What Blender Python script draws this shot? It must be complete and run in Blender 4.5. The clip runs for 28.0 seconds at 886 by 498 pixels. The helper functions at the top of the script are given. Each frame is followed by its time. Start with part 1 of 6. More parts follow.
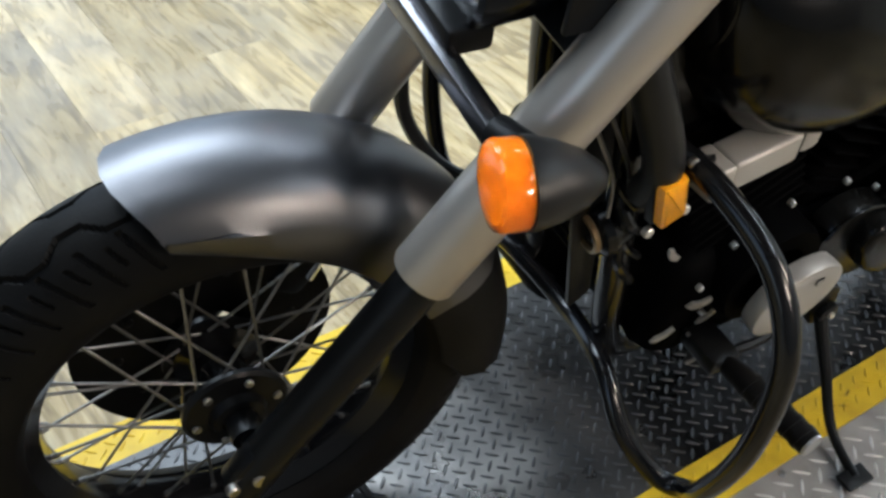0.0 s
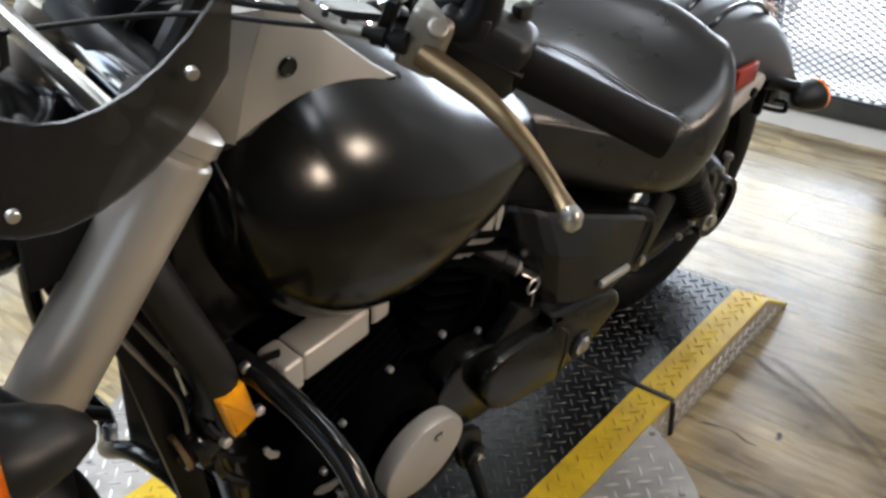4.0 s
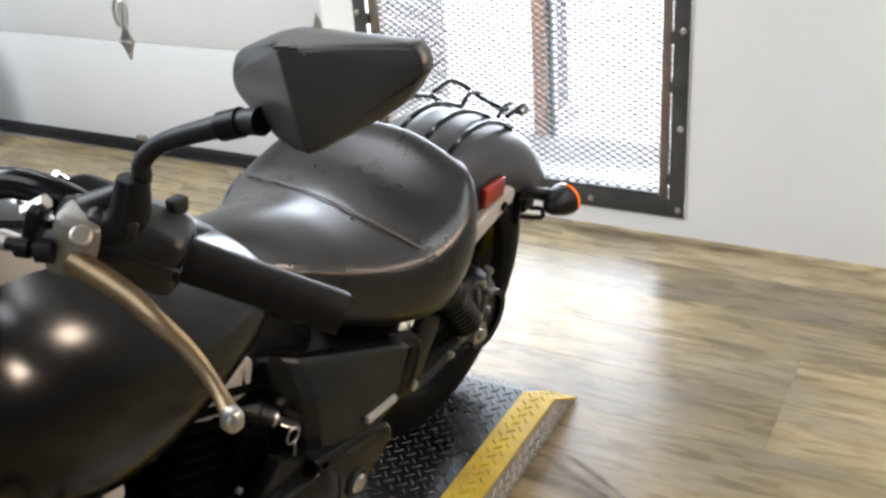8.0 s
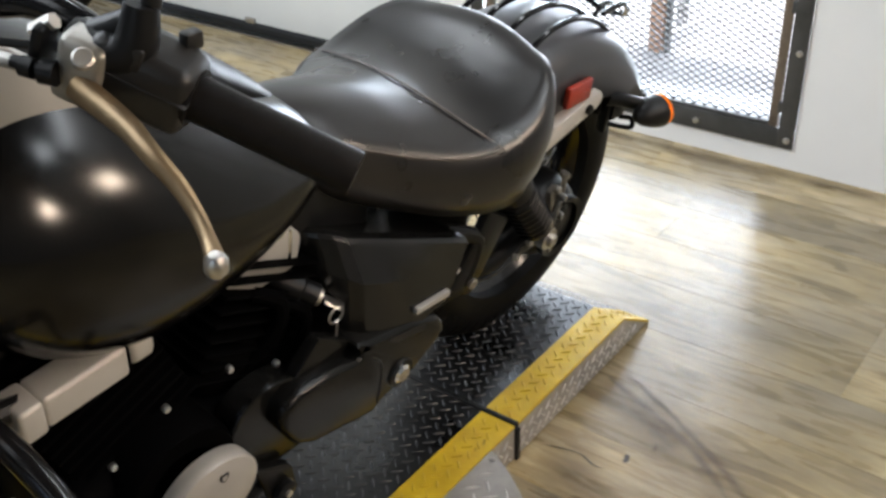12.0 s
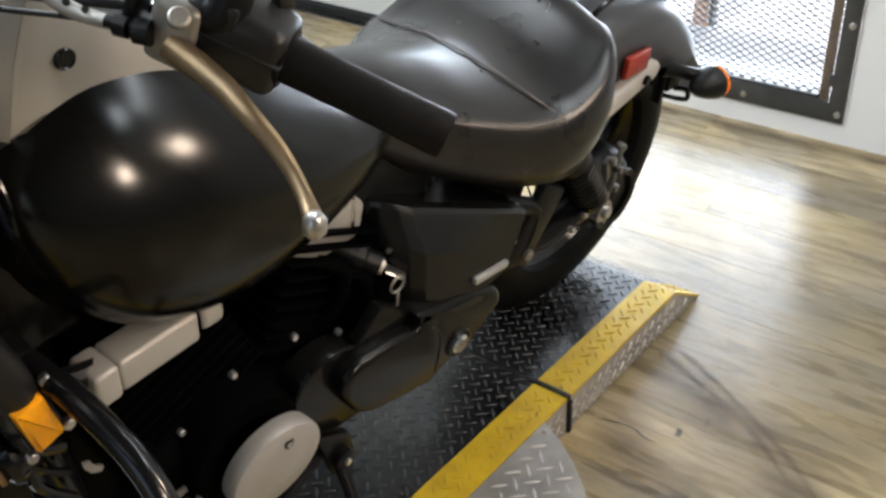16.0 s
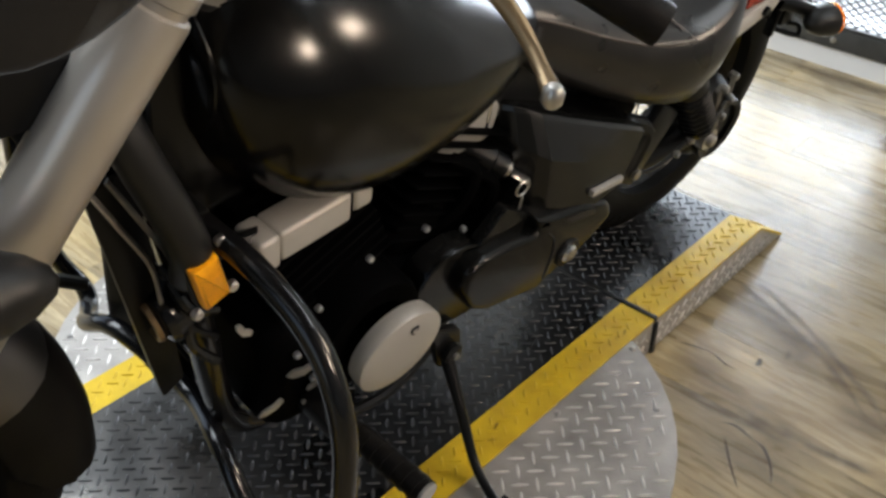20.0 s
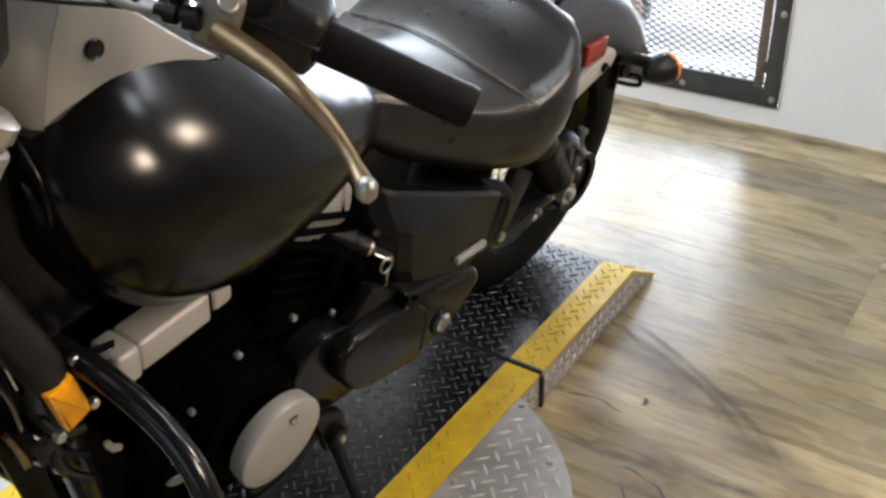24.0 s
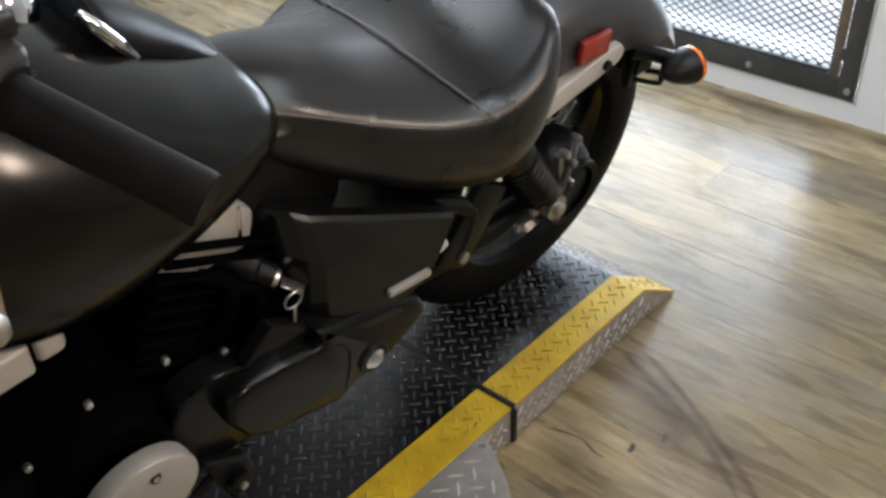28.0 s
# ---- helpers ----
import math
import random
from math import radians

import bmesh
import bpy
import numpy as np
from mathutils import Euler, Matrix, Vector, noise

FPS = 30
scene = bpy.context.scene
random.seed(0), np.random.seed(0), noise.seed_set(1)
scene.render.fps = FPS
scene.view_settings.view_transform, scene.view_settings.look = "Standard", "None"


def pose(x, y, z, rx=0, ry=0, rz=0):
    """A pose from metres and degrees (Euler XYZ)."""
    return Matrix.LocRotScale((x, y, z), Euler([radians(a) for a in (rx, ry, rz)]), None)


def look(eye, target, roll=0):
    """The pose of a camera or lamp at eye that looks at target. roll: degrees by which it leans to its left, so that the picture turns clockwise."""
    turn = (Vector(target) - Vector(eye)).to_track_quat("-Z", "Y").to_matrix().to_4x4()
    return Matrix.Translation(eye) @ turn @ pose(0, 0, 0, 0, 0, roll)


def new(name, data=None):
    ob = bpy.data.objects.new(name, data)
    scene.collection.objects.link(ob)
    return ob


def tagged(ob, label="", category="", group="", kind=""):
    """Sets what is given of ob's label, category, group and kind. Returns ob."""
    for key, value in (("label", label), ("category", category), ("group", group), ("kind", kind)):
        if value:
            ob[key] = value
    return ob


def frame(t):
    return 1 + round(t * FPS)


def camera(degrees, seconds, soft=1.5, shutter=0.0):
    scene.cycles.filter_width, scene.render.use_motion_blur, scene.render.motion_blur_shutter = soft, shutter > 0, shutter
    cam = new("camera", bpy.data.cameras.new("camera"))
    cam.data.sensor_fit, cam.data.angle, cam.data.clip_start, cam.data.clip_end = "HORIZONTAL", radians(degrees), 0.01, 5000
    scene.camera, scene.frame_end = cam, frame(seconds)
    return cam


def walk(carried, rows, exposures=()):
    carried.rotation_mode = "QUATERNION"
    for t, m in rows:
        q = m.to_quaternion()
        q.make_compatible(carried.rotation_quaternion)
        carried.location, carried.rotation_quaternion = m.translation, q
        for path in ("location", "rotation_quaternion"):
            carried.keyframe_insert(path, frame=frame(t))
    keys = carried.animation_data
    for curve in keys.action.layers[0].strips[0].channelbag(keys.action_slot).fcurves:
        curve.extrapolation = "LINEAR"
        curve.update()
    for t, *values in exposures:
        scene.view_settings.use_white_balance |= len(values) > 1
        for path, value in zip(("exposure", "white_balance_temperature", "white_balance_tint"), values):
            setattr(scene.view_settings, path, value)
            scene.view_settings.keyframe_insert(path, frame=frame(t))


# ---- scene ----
cam = camera(47.8, 28.0, soft=2.9)
PATH = [
    (0, (-1.55, -0.524, 1.247), (-0.686, 0.778, -0.002), 0.2),
    (0.5, (-1.566, -0.512, 1.233), (-0.789, 0.821, -0.039), -0.7),
    (1, (-1.577, -0.498, 1.222), (-0.849, 0.832, -0.082), 0.5),
    (1.5, (-1.579, -0.5, 1.223), (-0.849, 0.824, -0.087), 1.0),
    (2, (-1.573, -0.509, 1.224), (-0.781, 0.796, -0.068), 0.5),
    (2.5, (-1.559, -0.524, 1.241), (-0.596, 0.739, 0.025), -0.1),
    (3, (-1.515, -0.54, 1.261), (-0.374, 0.664, 0.143), -0.5),
    (3.5, (-1.409, -0.611, 1.287), (-0.214, 0.601, 0.238), 0.1),
    (4, (-1.336, -0.648, 1.297), (-0.056, 0.489, 0.263), -3.2),
    (4.5, (-1.297, -0.669, 1.323), (0.09, 0.402, 0.357), -4.9),
    (6.5, (-1.231, -0.722, 1.359), (0.317, 0.206, 0.496), -5.6),
    (7, (-1.23, -0.727, 1.356), (0.319, 0.197, 0.493), -5.8),
    (7.5, (-1.23, -0.73, 1.356), (0.322, 0.194, 0.497), -5.1),
    (8, (-1.227, -0.733, 1.346), (0.311, 0.185, 0.455), -4.7),
    (8.5, (-1.225, -0.74, 1.338), (0.308, 0.162, 0.423), -4.2),
    (9, (-1.214, -0.744, 1.33), (0.313, 0.148, 0.396), -3.5),
    (9.5, (-1.198, -0.757, 1.319), (0.3, 0.163, 0.367), -3.0),
    (10, (-1.164, -0.762, 1.303), (0.267, 0.238, 0.329), -2.9),
    (10.5, (-1.144, -0.768, 1.284), (0.223, 0.286, 0.274), -2.2),
    (11, (-1.152, -0.767, 1.283), (0.203, 0.288, 0.257), -2.4),
    (11.5, (-1.16, -0.768, 1.284), (0.195, 0.291, 0.263), -2.3),
    (13.5, (-1.17, -0.777, 1.275), (0.155, 0.29, 0.223), -2.4),
    (14, (-1.175, -0.78, 1.272), (0.145, 0.283, 0.21), -2.2),
    (14.5, (-1.176, -0.778, 1.262), (0.131, 0.273, 0.173), -2.5),
    (15, (-1.18, -0.771, 1.257), (0.113, 0.268, 0.139), -1.7),
    (15.5, (-1.178, -0.753, 1.257), (0.101, 0.303, 0.139), -2.1),
    (16, (-1.193, -0.733, 1.273), (0.104, 0.36, 0.213), -2.9),
    (16.5, (-1.231, -0.715, 1.29), (0.111, 0.379, 0.289), -2.9),
    (17, (-1.258, -0.701, 1.291), (0.11, 0.346, 0.276), -1.6),
    (17.5, (-1.271, -0.694, 1.286), (0.1, 0.333, 0.254), -1.3),
    (18, (-1.28, -0.688, 1.29), (0.091, 0.352, 0.271), -0.7),
    (18.5, (-1.28, -0.68, 1.286), (0.064, 0.371, 0.242), -0.9),
    (19, (-1.293, -0.67, 1.274), (-0.005, 0.383, 0.163), -0.6),
    (19.5, (-1.316, -0.66, 1.257), (-0.102, 0.422, 0.092), 0.7),
    (20, (-1.325, -0.667, 1.259), (-0.117, 0.419, 0.093), 0.7),
    (20.5, (-1.331, -0.679, 1.261), (-0.11, 0.411, 0.111), 0.4),
    (21, (-1.335, -0.677, 1.264), (-0.096, 0.412, 0.133), 0.8),
    (21.5, (-1.312, -0.677, 1.267), (-0.026, 0.362, 0.143), -0.2),
    (22, (-1.281, -0.697, 1.287), (0.107, 0.279, 0.228), -2.7),
    (22.5, (-1.284, -0.706, 1.289), (0.11, 0.265, 0.234), -2.4),
    (24.5, (-1.297, -0.714, 1.284), (0.082, 0.268, 0.219), -2.5),
    (25, (-1.291, -0.713, 1.288), (0.089, 0.259, 0.216), -2.4),
    (25.5, (-1.289, -0.713, 1.288), (0.143, 0.189, 0.222), -1.9),
    (26, (-1.305, -0.726, 1.281), (0.155, 0.11, 0.2), -1.4),
    (26.5, (-1.311, -0.726, 1.258), (0.114, 0.047, 0.087), -2.9),
    (27, (-1.214, -0.773, 1.257), (0.129, 0.208, 0.146), -3.2),
    (27.5, (-1.103, -0.835, 1.259), (0.174, 0.236, 0.152), -4.0),
    (28, (-0.953, -0.75, 1.268), (0.24, 0.36, 0.108), -2.6),
]
walk(cam, [(t, look(eye, target, roll)) for t, eye, target, roll in PATH], [(0, 0.14, 5750, 8), (2, 0.22, 5700, 8), (3, 0.10, 5950, 10), (4, 0.02, 6200, 12), (7, 0.16, 6350, 14), (9.5, 0.22, 6350, 14), (11, 0.16, 6300, 13), (14, 0.14, 6250, 11), (16.5, 0.17, 6250, 11), (18, 0.09, 6300, 11), (20, 0.0, 6300, 11), (21, 0.0, 6250, 11), (22, 0.13, 6250, 12), (25, 0.12, 6250, 12), (26, 0.07, 6350, 11), (27, 0.0, 6250, 12), (28, -0.10, 6150, 12)])

# ---------------------------------------------------------------- light
world = bpy.data.worlds.new("world")
scene.world = world
world.use_nodes = True
wn = world.node_tree
sky = wn.nodes.new("ShaderNodeTexSky")
sky.sky_type = "NISHITA"
sky.sun_disc = False
sky.sun_elevation, sky.sun_rotation = radians(81), radians(270)
wn.links.new(sky.outputs[0], wn.nodes["Background"].inputs[0])
wn.nodes["Background"].inputs[1].default_value = 0.15


# high sun from behind the building: the yard lies in its shade up to two feet from the wall
sun_data = bpy.data.lights.new("sun", "SUN")
sun_data.energy, sun_data.angle, sun_data.color = 5.0, radians(0.6), (1.0, 0.97, 0.92)
new("sun", sun_data).matrix_world = look((4.0 - 8.0 / math.tan(radians(81)), 0.0, 8.0), (4.0, 0.0, 0.0))


def area(name, m, sx, sy, watts, color):
    data = bpy.data.lights.new(name, "AREA")
    data.shape, data.size, data.size_y, data.energy, data.color = "RECTANGLE", sx, sy, watts, color
    ob = new(name, data)
    ob.matrix_world = m
    return ob


ROOM_X0, ROOM_X1, ROOM_Y0, ROOM_Y1, ROOM_Z = -4.2, 1.42, -2.6, 4.6, 3.0
# daylight through the grille window
area("window_daylight", look((1.62, 0.565, 0.66), (0.0, 0.2, 0.15)), 1.0, 1.12, 38, (0.78, 0.90, 1.0))
# fluorescent tubes and two round lamps under the ceiling
# unseen; two tubes follow tank and seat reflections, the rest are added fill
TUBES = [(-3.0, -1.2, 3, 0.28, 1.2), (-3.3, 3.0, 15, 0.28, 1.2), (0.95, -1.3, 31, 0.40, 1.4), (0.30, -2.0, 12, 0.36, 0.6), (0.5, 1.0, 17, 0.16, 1.2)]
for tx, ty, w, sy, sx in TUBES:
    area("unseen_tube_light", look((tx, ty, ROOM_Z - 0.13), (tx, ty, 0), 90), sx, sy, w, (0.94, 0.99, 1.0))
# fill from an unseen doorway behind the camera, added to brighten forward faces
area("unseen_doorway_fill", look((ROOM_X0 - 0.02, -0.9, 1.45), (0.0, -0.9, 1.2)), 1.5, 2.0, 4, (0.92, 0.97, 1.0))
# two broad light panels in the ceiling over the front of the lift
# unseen; first follows fender and deck reflections, second is added for the fender nose
PANELS = [(-1.2, 2.1, 2.3, 1.5, 140), (-2.15, 0.45, 1.5, 1.5, 22)]
for tx, ty, sx, sy, w in PANELS:
    area("unseen_panel_light", look((tx, ty, ROOM_Z - 0.06), (tx, ty, 0), 0), sx, sy, w, (0.90, 0.965, 1.0))
# unseen wide opening in the far side wall, added for the fender's bright reflection
area("unseen_side_fill", look((-0.9, ROOM_Y1 + 0.02, 1.6), (-0.9, 0, 1.4)), 3.6, 2.6, 27, (0.90, 0.965, 1.0))
# two hanging lamps with warm bulbs, turned to the workplace
SPOTS = [(-0.59, -2.10, 1.51), (0.70, -1.86, 1.63)]
for tx, ty, tz in SPOTS:
    area("hanging_light", look((tx, ty, tz), (-0.75, 0.0, 0.88)), 0.32, 0.32, 5.0, (1.0, 0.80, 0.60)).data.spread = radians(80)


# ---------------------------------------------------------------- materials
def material(name, color, rough=0.5, metal=0.0, var=0.15, scale=30.0, bump=0.0, bump_scale=None, coat=0.0, second=None, stretch=(1, 1, 1), island=0.0, spec=0.4, patchy=0.0):
    """Principled surface with noise at two scales in colour and roughness, and a fine bump."""
    m = bpy.data.materials.new(name)
    m.use_nodes = True
    nt = m.node_tree
    b = nt.nodes["Principled BSDF"]
    tex = nt.nodes.new("ShaderNodeTexCoord")
    mp = nt.nodes.new("ShaderNodeMapping")
    mp.inputs["Scale"].default_value = stretch
    nt.links.new(tex.outputs["Object"], mp.inputs[0])
    n1, n2 = nt.nodes.new("ShaderNodeTexNoise"), nt.nodes.new("ShaderNodeTexNoise")
    for n, s, d in ((n1, scale, 6), (n2, scale * 0.12, 3)):
        n.inputs["Scale"].default_value, n.inputs["Detail"].default_value = s, d
        nt.links.new(mp.outputs[0], n.inputs["Vector"])
    add = nt.nodes.new("ShaderNodeMath")
    add.operation = "ADD"
    nt.links.new(n1.outputs["Fac"], add.inputs[0])
    nt.links.new(n2.outputs["Fac"], add.inputs[1])
    ramp = nt.nodes.new("ShaderNodeMapRange")
    ramp.inputs[1].default_value, ramp.inputs[2].default_value = 0.65, 1.35
    nt.links.new(add.outputs[0], ramp.inputs[0])
    mix = nt.nodes.new("ShaderNodeMix")
    mix.data_type = "RGBA"
    lo = second or tuple(c * (1 - var) for c in color)
    hi = color if second else tuple(min(1, c * (1 + var)) for c in color)
    mix.inputs["A"].default_value, mix.inputs["B"].default_value = (*lo, 1), (*hi, 1)
    nt.links.new(ramp.outputs[0], mix.inputs["Factor"])
    out = mix.outputs["Result"]
    if island:
        info = nt.nodes.new("ShaderNodeObjectInfo")
        vary = nt.nodes.new("ShaderNodeMapRange")
        vary.inputs[3].default_value, vary.inputs[4].default_value = 1 - island, 1 + island
        nt.links.new(info.outputs["Random"], vary.inputs[0])
        hsv = nt.nodes.new("ShaderNodeHueSaturation")
        nt.links.new(vary.outputs[0], hsv.inputs["Value"])
        nt.links.new(out, hsv.inputs["Color"])
        out = hsv.outputs[0]
    nt.links.new(out, b.inputs["Base Color"])
    rr = nt.nodes.new("ShaderNodeMapRange")
    rr.inputs[3].default_value, rr.inputs[4].default_value = max(0.02, rough * 0.85), min(1, rough * 1.15)
    if patchy:
        rr.inputs[1].default_value, rr.inputs[2].default_value = 0.3, 0.7
        rr.inputs[3].default_value, rr.inputs[4].default_value = rough * (1 - patchy), rough * (1 + patchy)
    nt.links.new((n1 if patchy else n2).outputs["Fac"], rr.inputs[0])
    nt.links.new(rr.outputs[0], b.inputs["Roughness"])
    b.inputs["Metallic"].default_value = metal
    b.inputs["Specular IOR Level"].default_value = spec
    if coat:
        b.inputs["Coat Weight"].default_value, b.inputs["Coat Roughness"].default_value = coat, 0.12
    if bump:
        n3 = nt.nodes.new("ShaderNodeTexNoise")
        n3.inputs["Scale"].default_value, n3.inputs["Detail"].default_value = bump_scale or scale * 3, 4
        nt.links.new(mp.outputs[0], n3.inputs["Vector"])
        bp = nt.nodes.new("ShaderNodeBump")
        bp.inputs["Strength"].default_value, bp.inputs["Distance"].default_value = bump, 0.004
        nt.links.new(n3.outputs["Fac"], bp.inputs["Height"])
        nt.links.new(bp.outputs[0], b.inputs["Normal"])
    return m


def glow(name, color, strength):
    m = bpy.data.materials.new(name)
    m.use_nodes = True
    b = m.node_tree.nodes["Principled BSDF"]
    b.inputs["Base Color"].default_value = (*color, 1)
    b.inputs["Emission Color"].default_value = (*color, 1)
    b.inputs["Emission Strength"].default_value = strength
    return m


def clear(name, color, rough=0.03, ior=1.45):
    m = bpy.data.materials.new(name)
    m.use_nodes = True
    b = m.node_tree.nodes["Principled BSDF"]
    b.inputs["Base Color"].default_value = (*color, 1)
    b.inputs["Roughness"].default_value, b.inputs["IOR"].default_value = rough, ior
    b.inputs["Transmission Weight"].default_value = 1.0
    return m


TANK_BLACK = material("tank_black_paint", (0.0024, 0.0023, 0.0022), 0.19, 0.0, 0.2, 6, spec=0.26)
FENDER_GREY = material("satin_grey_paint", (0.135, 0.135, 0.143), 0.40, 1.0, 0.06, 8, 0.03, 400)
BAR_METAL = material("dark_bar_metal", (0.13, 0.13, 0.14), 0.25, 1.0, 0.08, 20)
REAR_FENDER = material("rear_satin_paint", (0.075, 0.075, 0.079), 0.38, 0.7, 0.06, 8, 0.03, 400)
GLOSS_BLACK = material("gloss_black_paint", (0.005, 0.005, 0.0055), 0.16, 0.0, 0.2, 20, spec=0.35)
SATIN_BLACK = material("satin_black_paint", (0.005, 0.0052, 0.0056), 0.36, 0.0, 0.25, 25, 0.03, 250, spec=0.15)
BLACK_PLASTIC = material("black_plastic", (0.010, 0.0098, 0.0095), 0.36, 0.0, 0.2, 40, 0.06, 600, spec=0.26)
MIRROR_SHELL = material("mirror_shell_plastic", (0.023, 0.0226, 0.022), 0.38, 0.0, 0.2, 40, 0.06, 600, spec=0.46)
GREY_PLASTIC = material("dark_grey_cover", (0.0045, 0.0046, 0.0045), 0.22, 0.0, 0.15, 20, 0.02, 500, spec=0.17)
SIDE_COVER = material("side_cover_paint", (0.0045, 0.0046, 0.0046), 0.24, 0.0, 0.15, 15, 0.02, 400, spec=0.36)
SATIN_TUBE = material("satin_frame_paint", (0.008, 0.0083, 0.0088), 0.40, 0.0, 0.2, 25, 0.03, 250, spec=0.3)
ENGINE_BLACK = material("engine_black", (0.0014, 0.0014, 0.0015), 0.5, 0.0, 0.3, 30, 0.1, 200, spec=0.008)
RUBBER = material("grip_rubber", (0.006, 0.0053, 0.0049), 0.40, 0.0, 0.3, 60, 0.2, 900, spec=0.09)
TYRE = material("tyre_rubber", (0.0055, 0.0053, 0.0051), 0.5, 0.0, 0.25, 18, 0.12, 350, spec=0.07)
FORK_GREY = material("fork_shroud_paint", (0.43, 0.40, 0.36), 0.34, 0.7, 0.05, 12, 0.02, 400)
NECK_GREY = material("neck_cover_paint", (0.36, 0.35, 0.335), 0.34, 0.55, 0.05, 10, 0.02, 400)
SILVER = material("silver_cover_paint", (0.345, 0.333, 0.31), 0.42, 0.35, 0.06, 14, 0.03, 300)
STRUT = material("strut_paint", (0.48, 0.455, 0.42), 0.42, 0.2, 0.06, 14)
CHROME = material("chrome", (0.72, 0.72, 0.72), 0.10, 1.0, 0.05, 30)
STEEL = material("zinc_steel", (0.50, 0.48, 0.45), 0.32, 1.0, 0.15, 60)
BRONZE = material("worn_bronze_lever", (0.21, 0.150, 0.085), 0.38, 0.8, 0.30, 40, 0.05, 300)
LEATHER = material("worn_seat_vinyl", (0.014, 0.0125, 0.0115), 0.29, 0.0, 0.3, 11, 0.05, 700, second=(0.0045, 0.0042, 0.0040), spec=0.46, patchy=0.10)
PIPING = material("worn_piping_vinyl", (0.085, 0.070, 0.060), 0.42, 0.0, 0.3, 16, 0.1, 500, second=(0.022, 0.019, 0.017))
THREAD = material("seat_thread", (0.15, 0.13, 0.118), 0.5, 0.0, 0.3, 25, 0.1, 500, second=(0.06, 0.05, 0.045))
AMBER = clear("amber_lens", (1.0, 0.60, 0.14), 0.10)
AMBER_CORE = material("amber_reflector_core", (0.92, 0.34, 0.02), 0.3, 0.0, 0.30, 70, 0.5, 160)
REFLECTOR = material("amber_reflector", (0.85, 0.36, 0.006), 0.18, 0.0, 0.12, 200, 0.2, 900)
RED = material("red_reflector", (0.30, 0.030, 0.016), 0.2, 0.0, 0.2, 150, 0.2, 900)
SMOKE = material("smoked_acrylic", (0.016, 0.0145, 0.013), 0.22, 0.0, 0.1, 8, spec=0.4)
SMOKE.node_tree.nodes["Principled BSDF"].inputs["Alpha"].default_value = 0.80
HEAD_REFLECTOR = material("pearl_reflector", (0.86, 0.86, 0.85), 0.42, 0.75, 0.05, 60, 0.3, 120)
GLASS = clear("headlamp_glass", (0.96, 0.96, 0.96), 0.02)
MIRROR = material("mirror_glass", (0.85, 0.85, 0.86), 0.02, 1.0, 0.0)
PLATE_BLACK = material("black_tread_plate", (0.007, 0.0071, 0.0073), 0.32, 0.0, 0.35, 9, 0.10, 120, second=(0.0025, 0.0025, 0.0026), spec=0.72, patchy=0.35)


def scuff_glare_front(m):
    """Lighter metal towards the front of the lift: painted-in lamp glare over wheel scuffs."""
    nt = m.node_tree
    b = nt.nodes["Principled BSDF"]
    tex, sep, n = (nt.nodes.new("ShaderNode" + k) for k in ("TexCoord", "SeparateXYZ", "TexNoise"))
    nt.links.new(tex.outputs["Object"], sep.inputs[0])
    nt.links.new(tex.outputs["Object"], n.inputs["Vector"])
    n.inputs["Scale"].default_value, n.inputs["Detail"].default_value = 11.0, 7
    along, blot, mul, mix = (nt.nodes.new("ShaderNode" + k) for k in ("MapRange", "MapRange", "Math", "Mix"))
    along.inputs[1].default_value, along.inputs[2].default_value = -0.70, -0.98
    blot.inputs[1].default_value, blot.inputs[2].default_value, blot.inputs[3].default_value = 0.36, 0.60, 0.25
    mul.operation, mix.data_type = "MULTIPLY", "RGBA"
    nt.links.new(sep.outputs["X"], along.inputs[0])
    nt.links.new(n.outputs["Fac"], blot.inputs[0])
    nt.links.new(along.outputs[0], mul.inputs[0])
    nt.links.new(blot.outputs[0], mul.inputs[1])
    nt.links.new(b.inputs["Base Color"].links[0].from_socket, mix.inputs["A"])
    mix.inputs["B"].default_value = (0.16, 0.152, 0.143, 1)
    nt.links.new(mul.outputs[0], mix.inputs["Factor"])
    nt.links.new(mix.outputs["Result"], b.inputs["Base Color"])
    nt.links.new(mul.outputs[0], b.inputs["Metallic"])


PLATE_SCUFF_GLARE = material("scuff_glare_tread_plate", (0.007, 0.0071, 0.0073), 0.32, 0.0, 0.35, 9, 0.10, 120, second=(0.0025, 0.0025, 0.0026), spec=0.72, patchy=0.35)
scuff_glare_front(PLATE_SCUFF_GLARE)
LUG_BLACK = material("worn_black_lug", (0.105, 0.105, 0.105), 0.34, 0.5, 0.5, 25, second=(0.025, 0.025, 0.026))
PLATE_YELLOW = material("yellow_paint", (0.72, 0.49, 0.016), 0.46, 0.0, 0.18, 22, 0.12, 150, second=(0.44, 0.285, 0.014), spec=0.3)
PLATE_BARE = material("bare_tread_plate", (0.40, 0.375, 0.345), 0.46, 0.5, 0.34, 16, 0.14, 160)
LUG_BARE = material("bare_lug", (0.66, 0.635, 0.60), 0.36, 0.5, 0.20, 40)
PLATE_WORN = material("worn_ramp_plate", (0.10, 0.10, 0.10), 0.42, 0.4, 0.35, 16, 0.1, 140, second=(0.045, 0.045, 0.046))
WALL = material("white_wall_paint", (0.83, 0.805, 0.775), 0.6, 0.0, 0.03, 6, 0.06, 90)
DOOR_WHITE = material("garage_door_paint", (0.66, 0.67, 0.66), 0.45, 0.0, 0.03, 5, 0.05, 220)
# dark colours of the unseen walls and ceiling keep reflections on the bike black
DARK_WALL = material("unseen_wall_dark", (0.12, 0.12, 0.118), 0.7, 0.0, 0.05, 5, 0.05, 80)
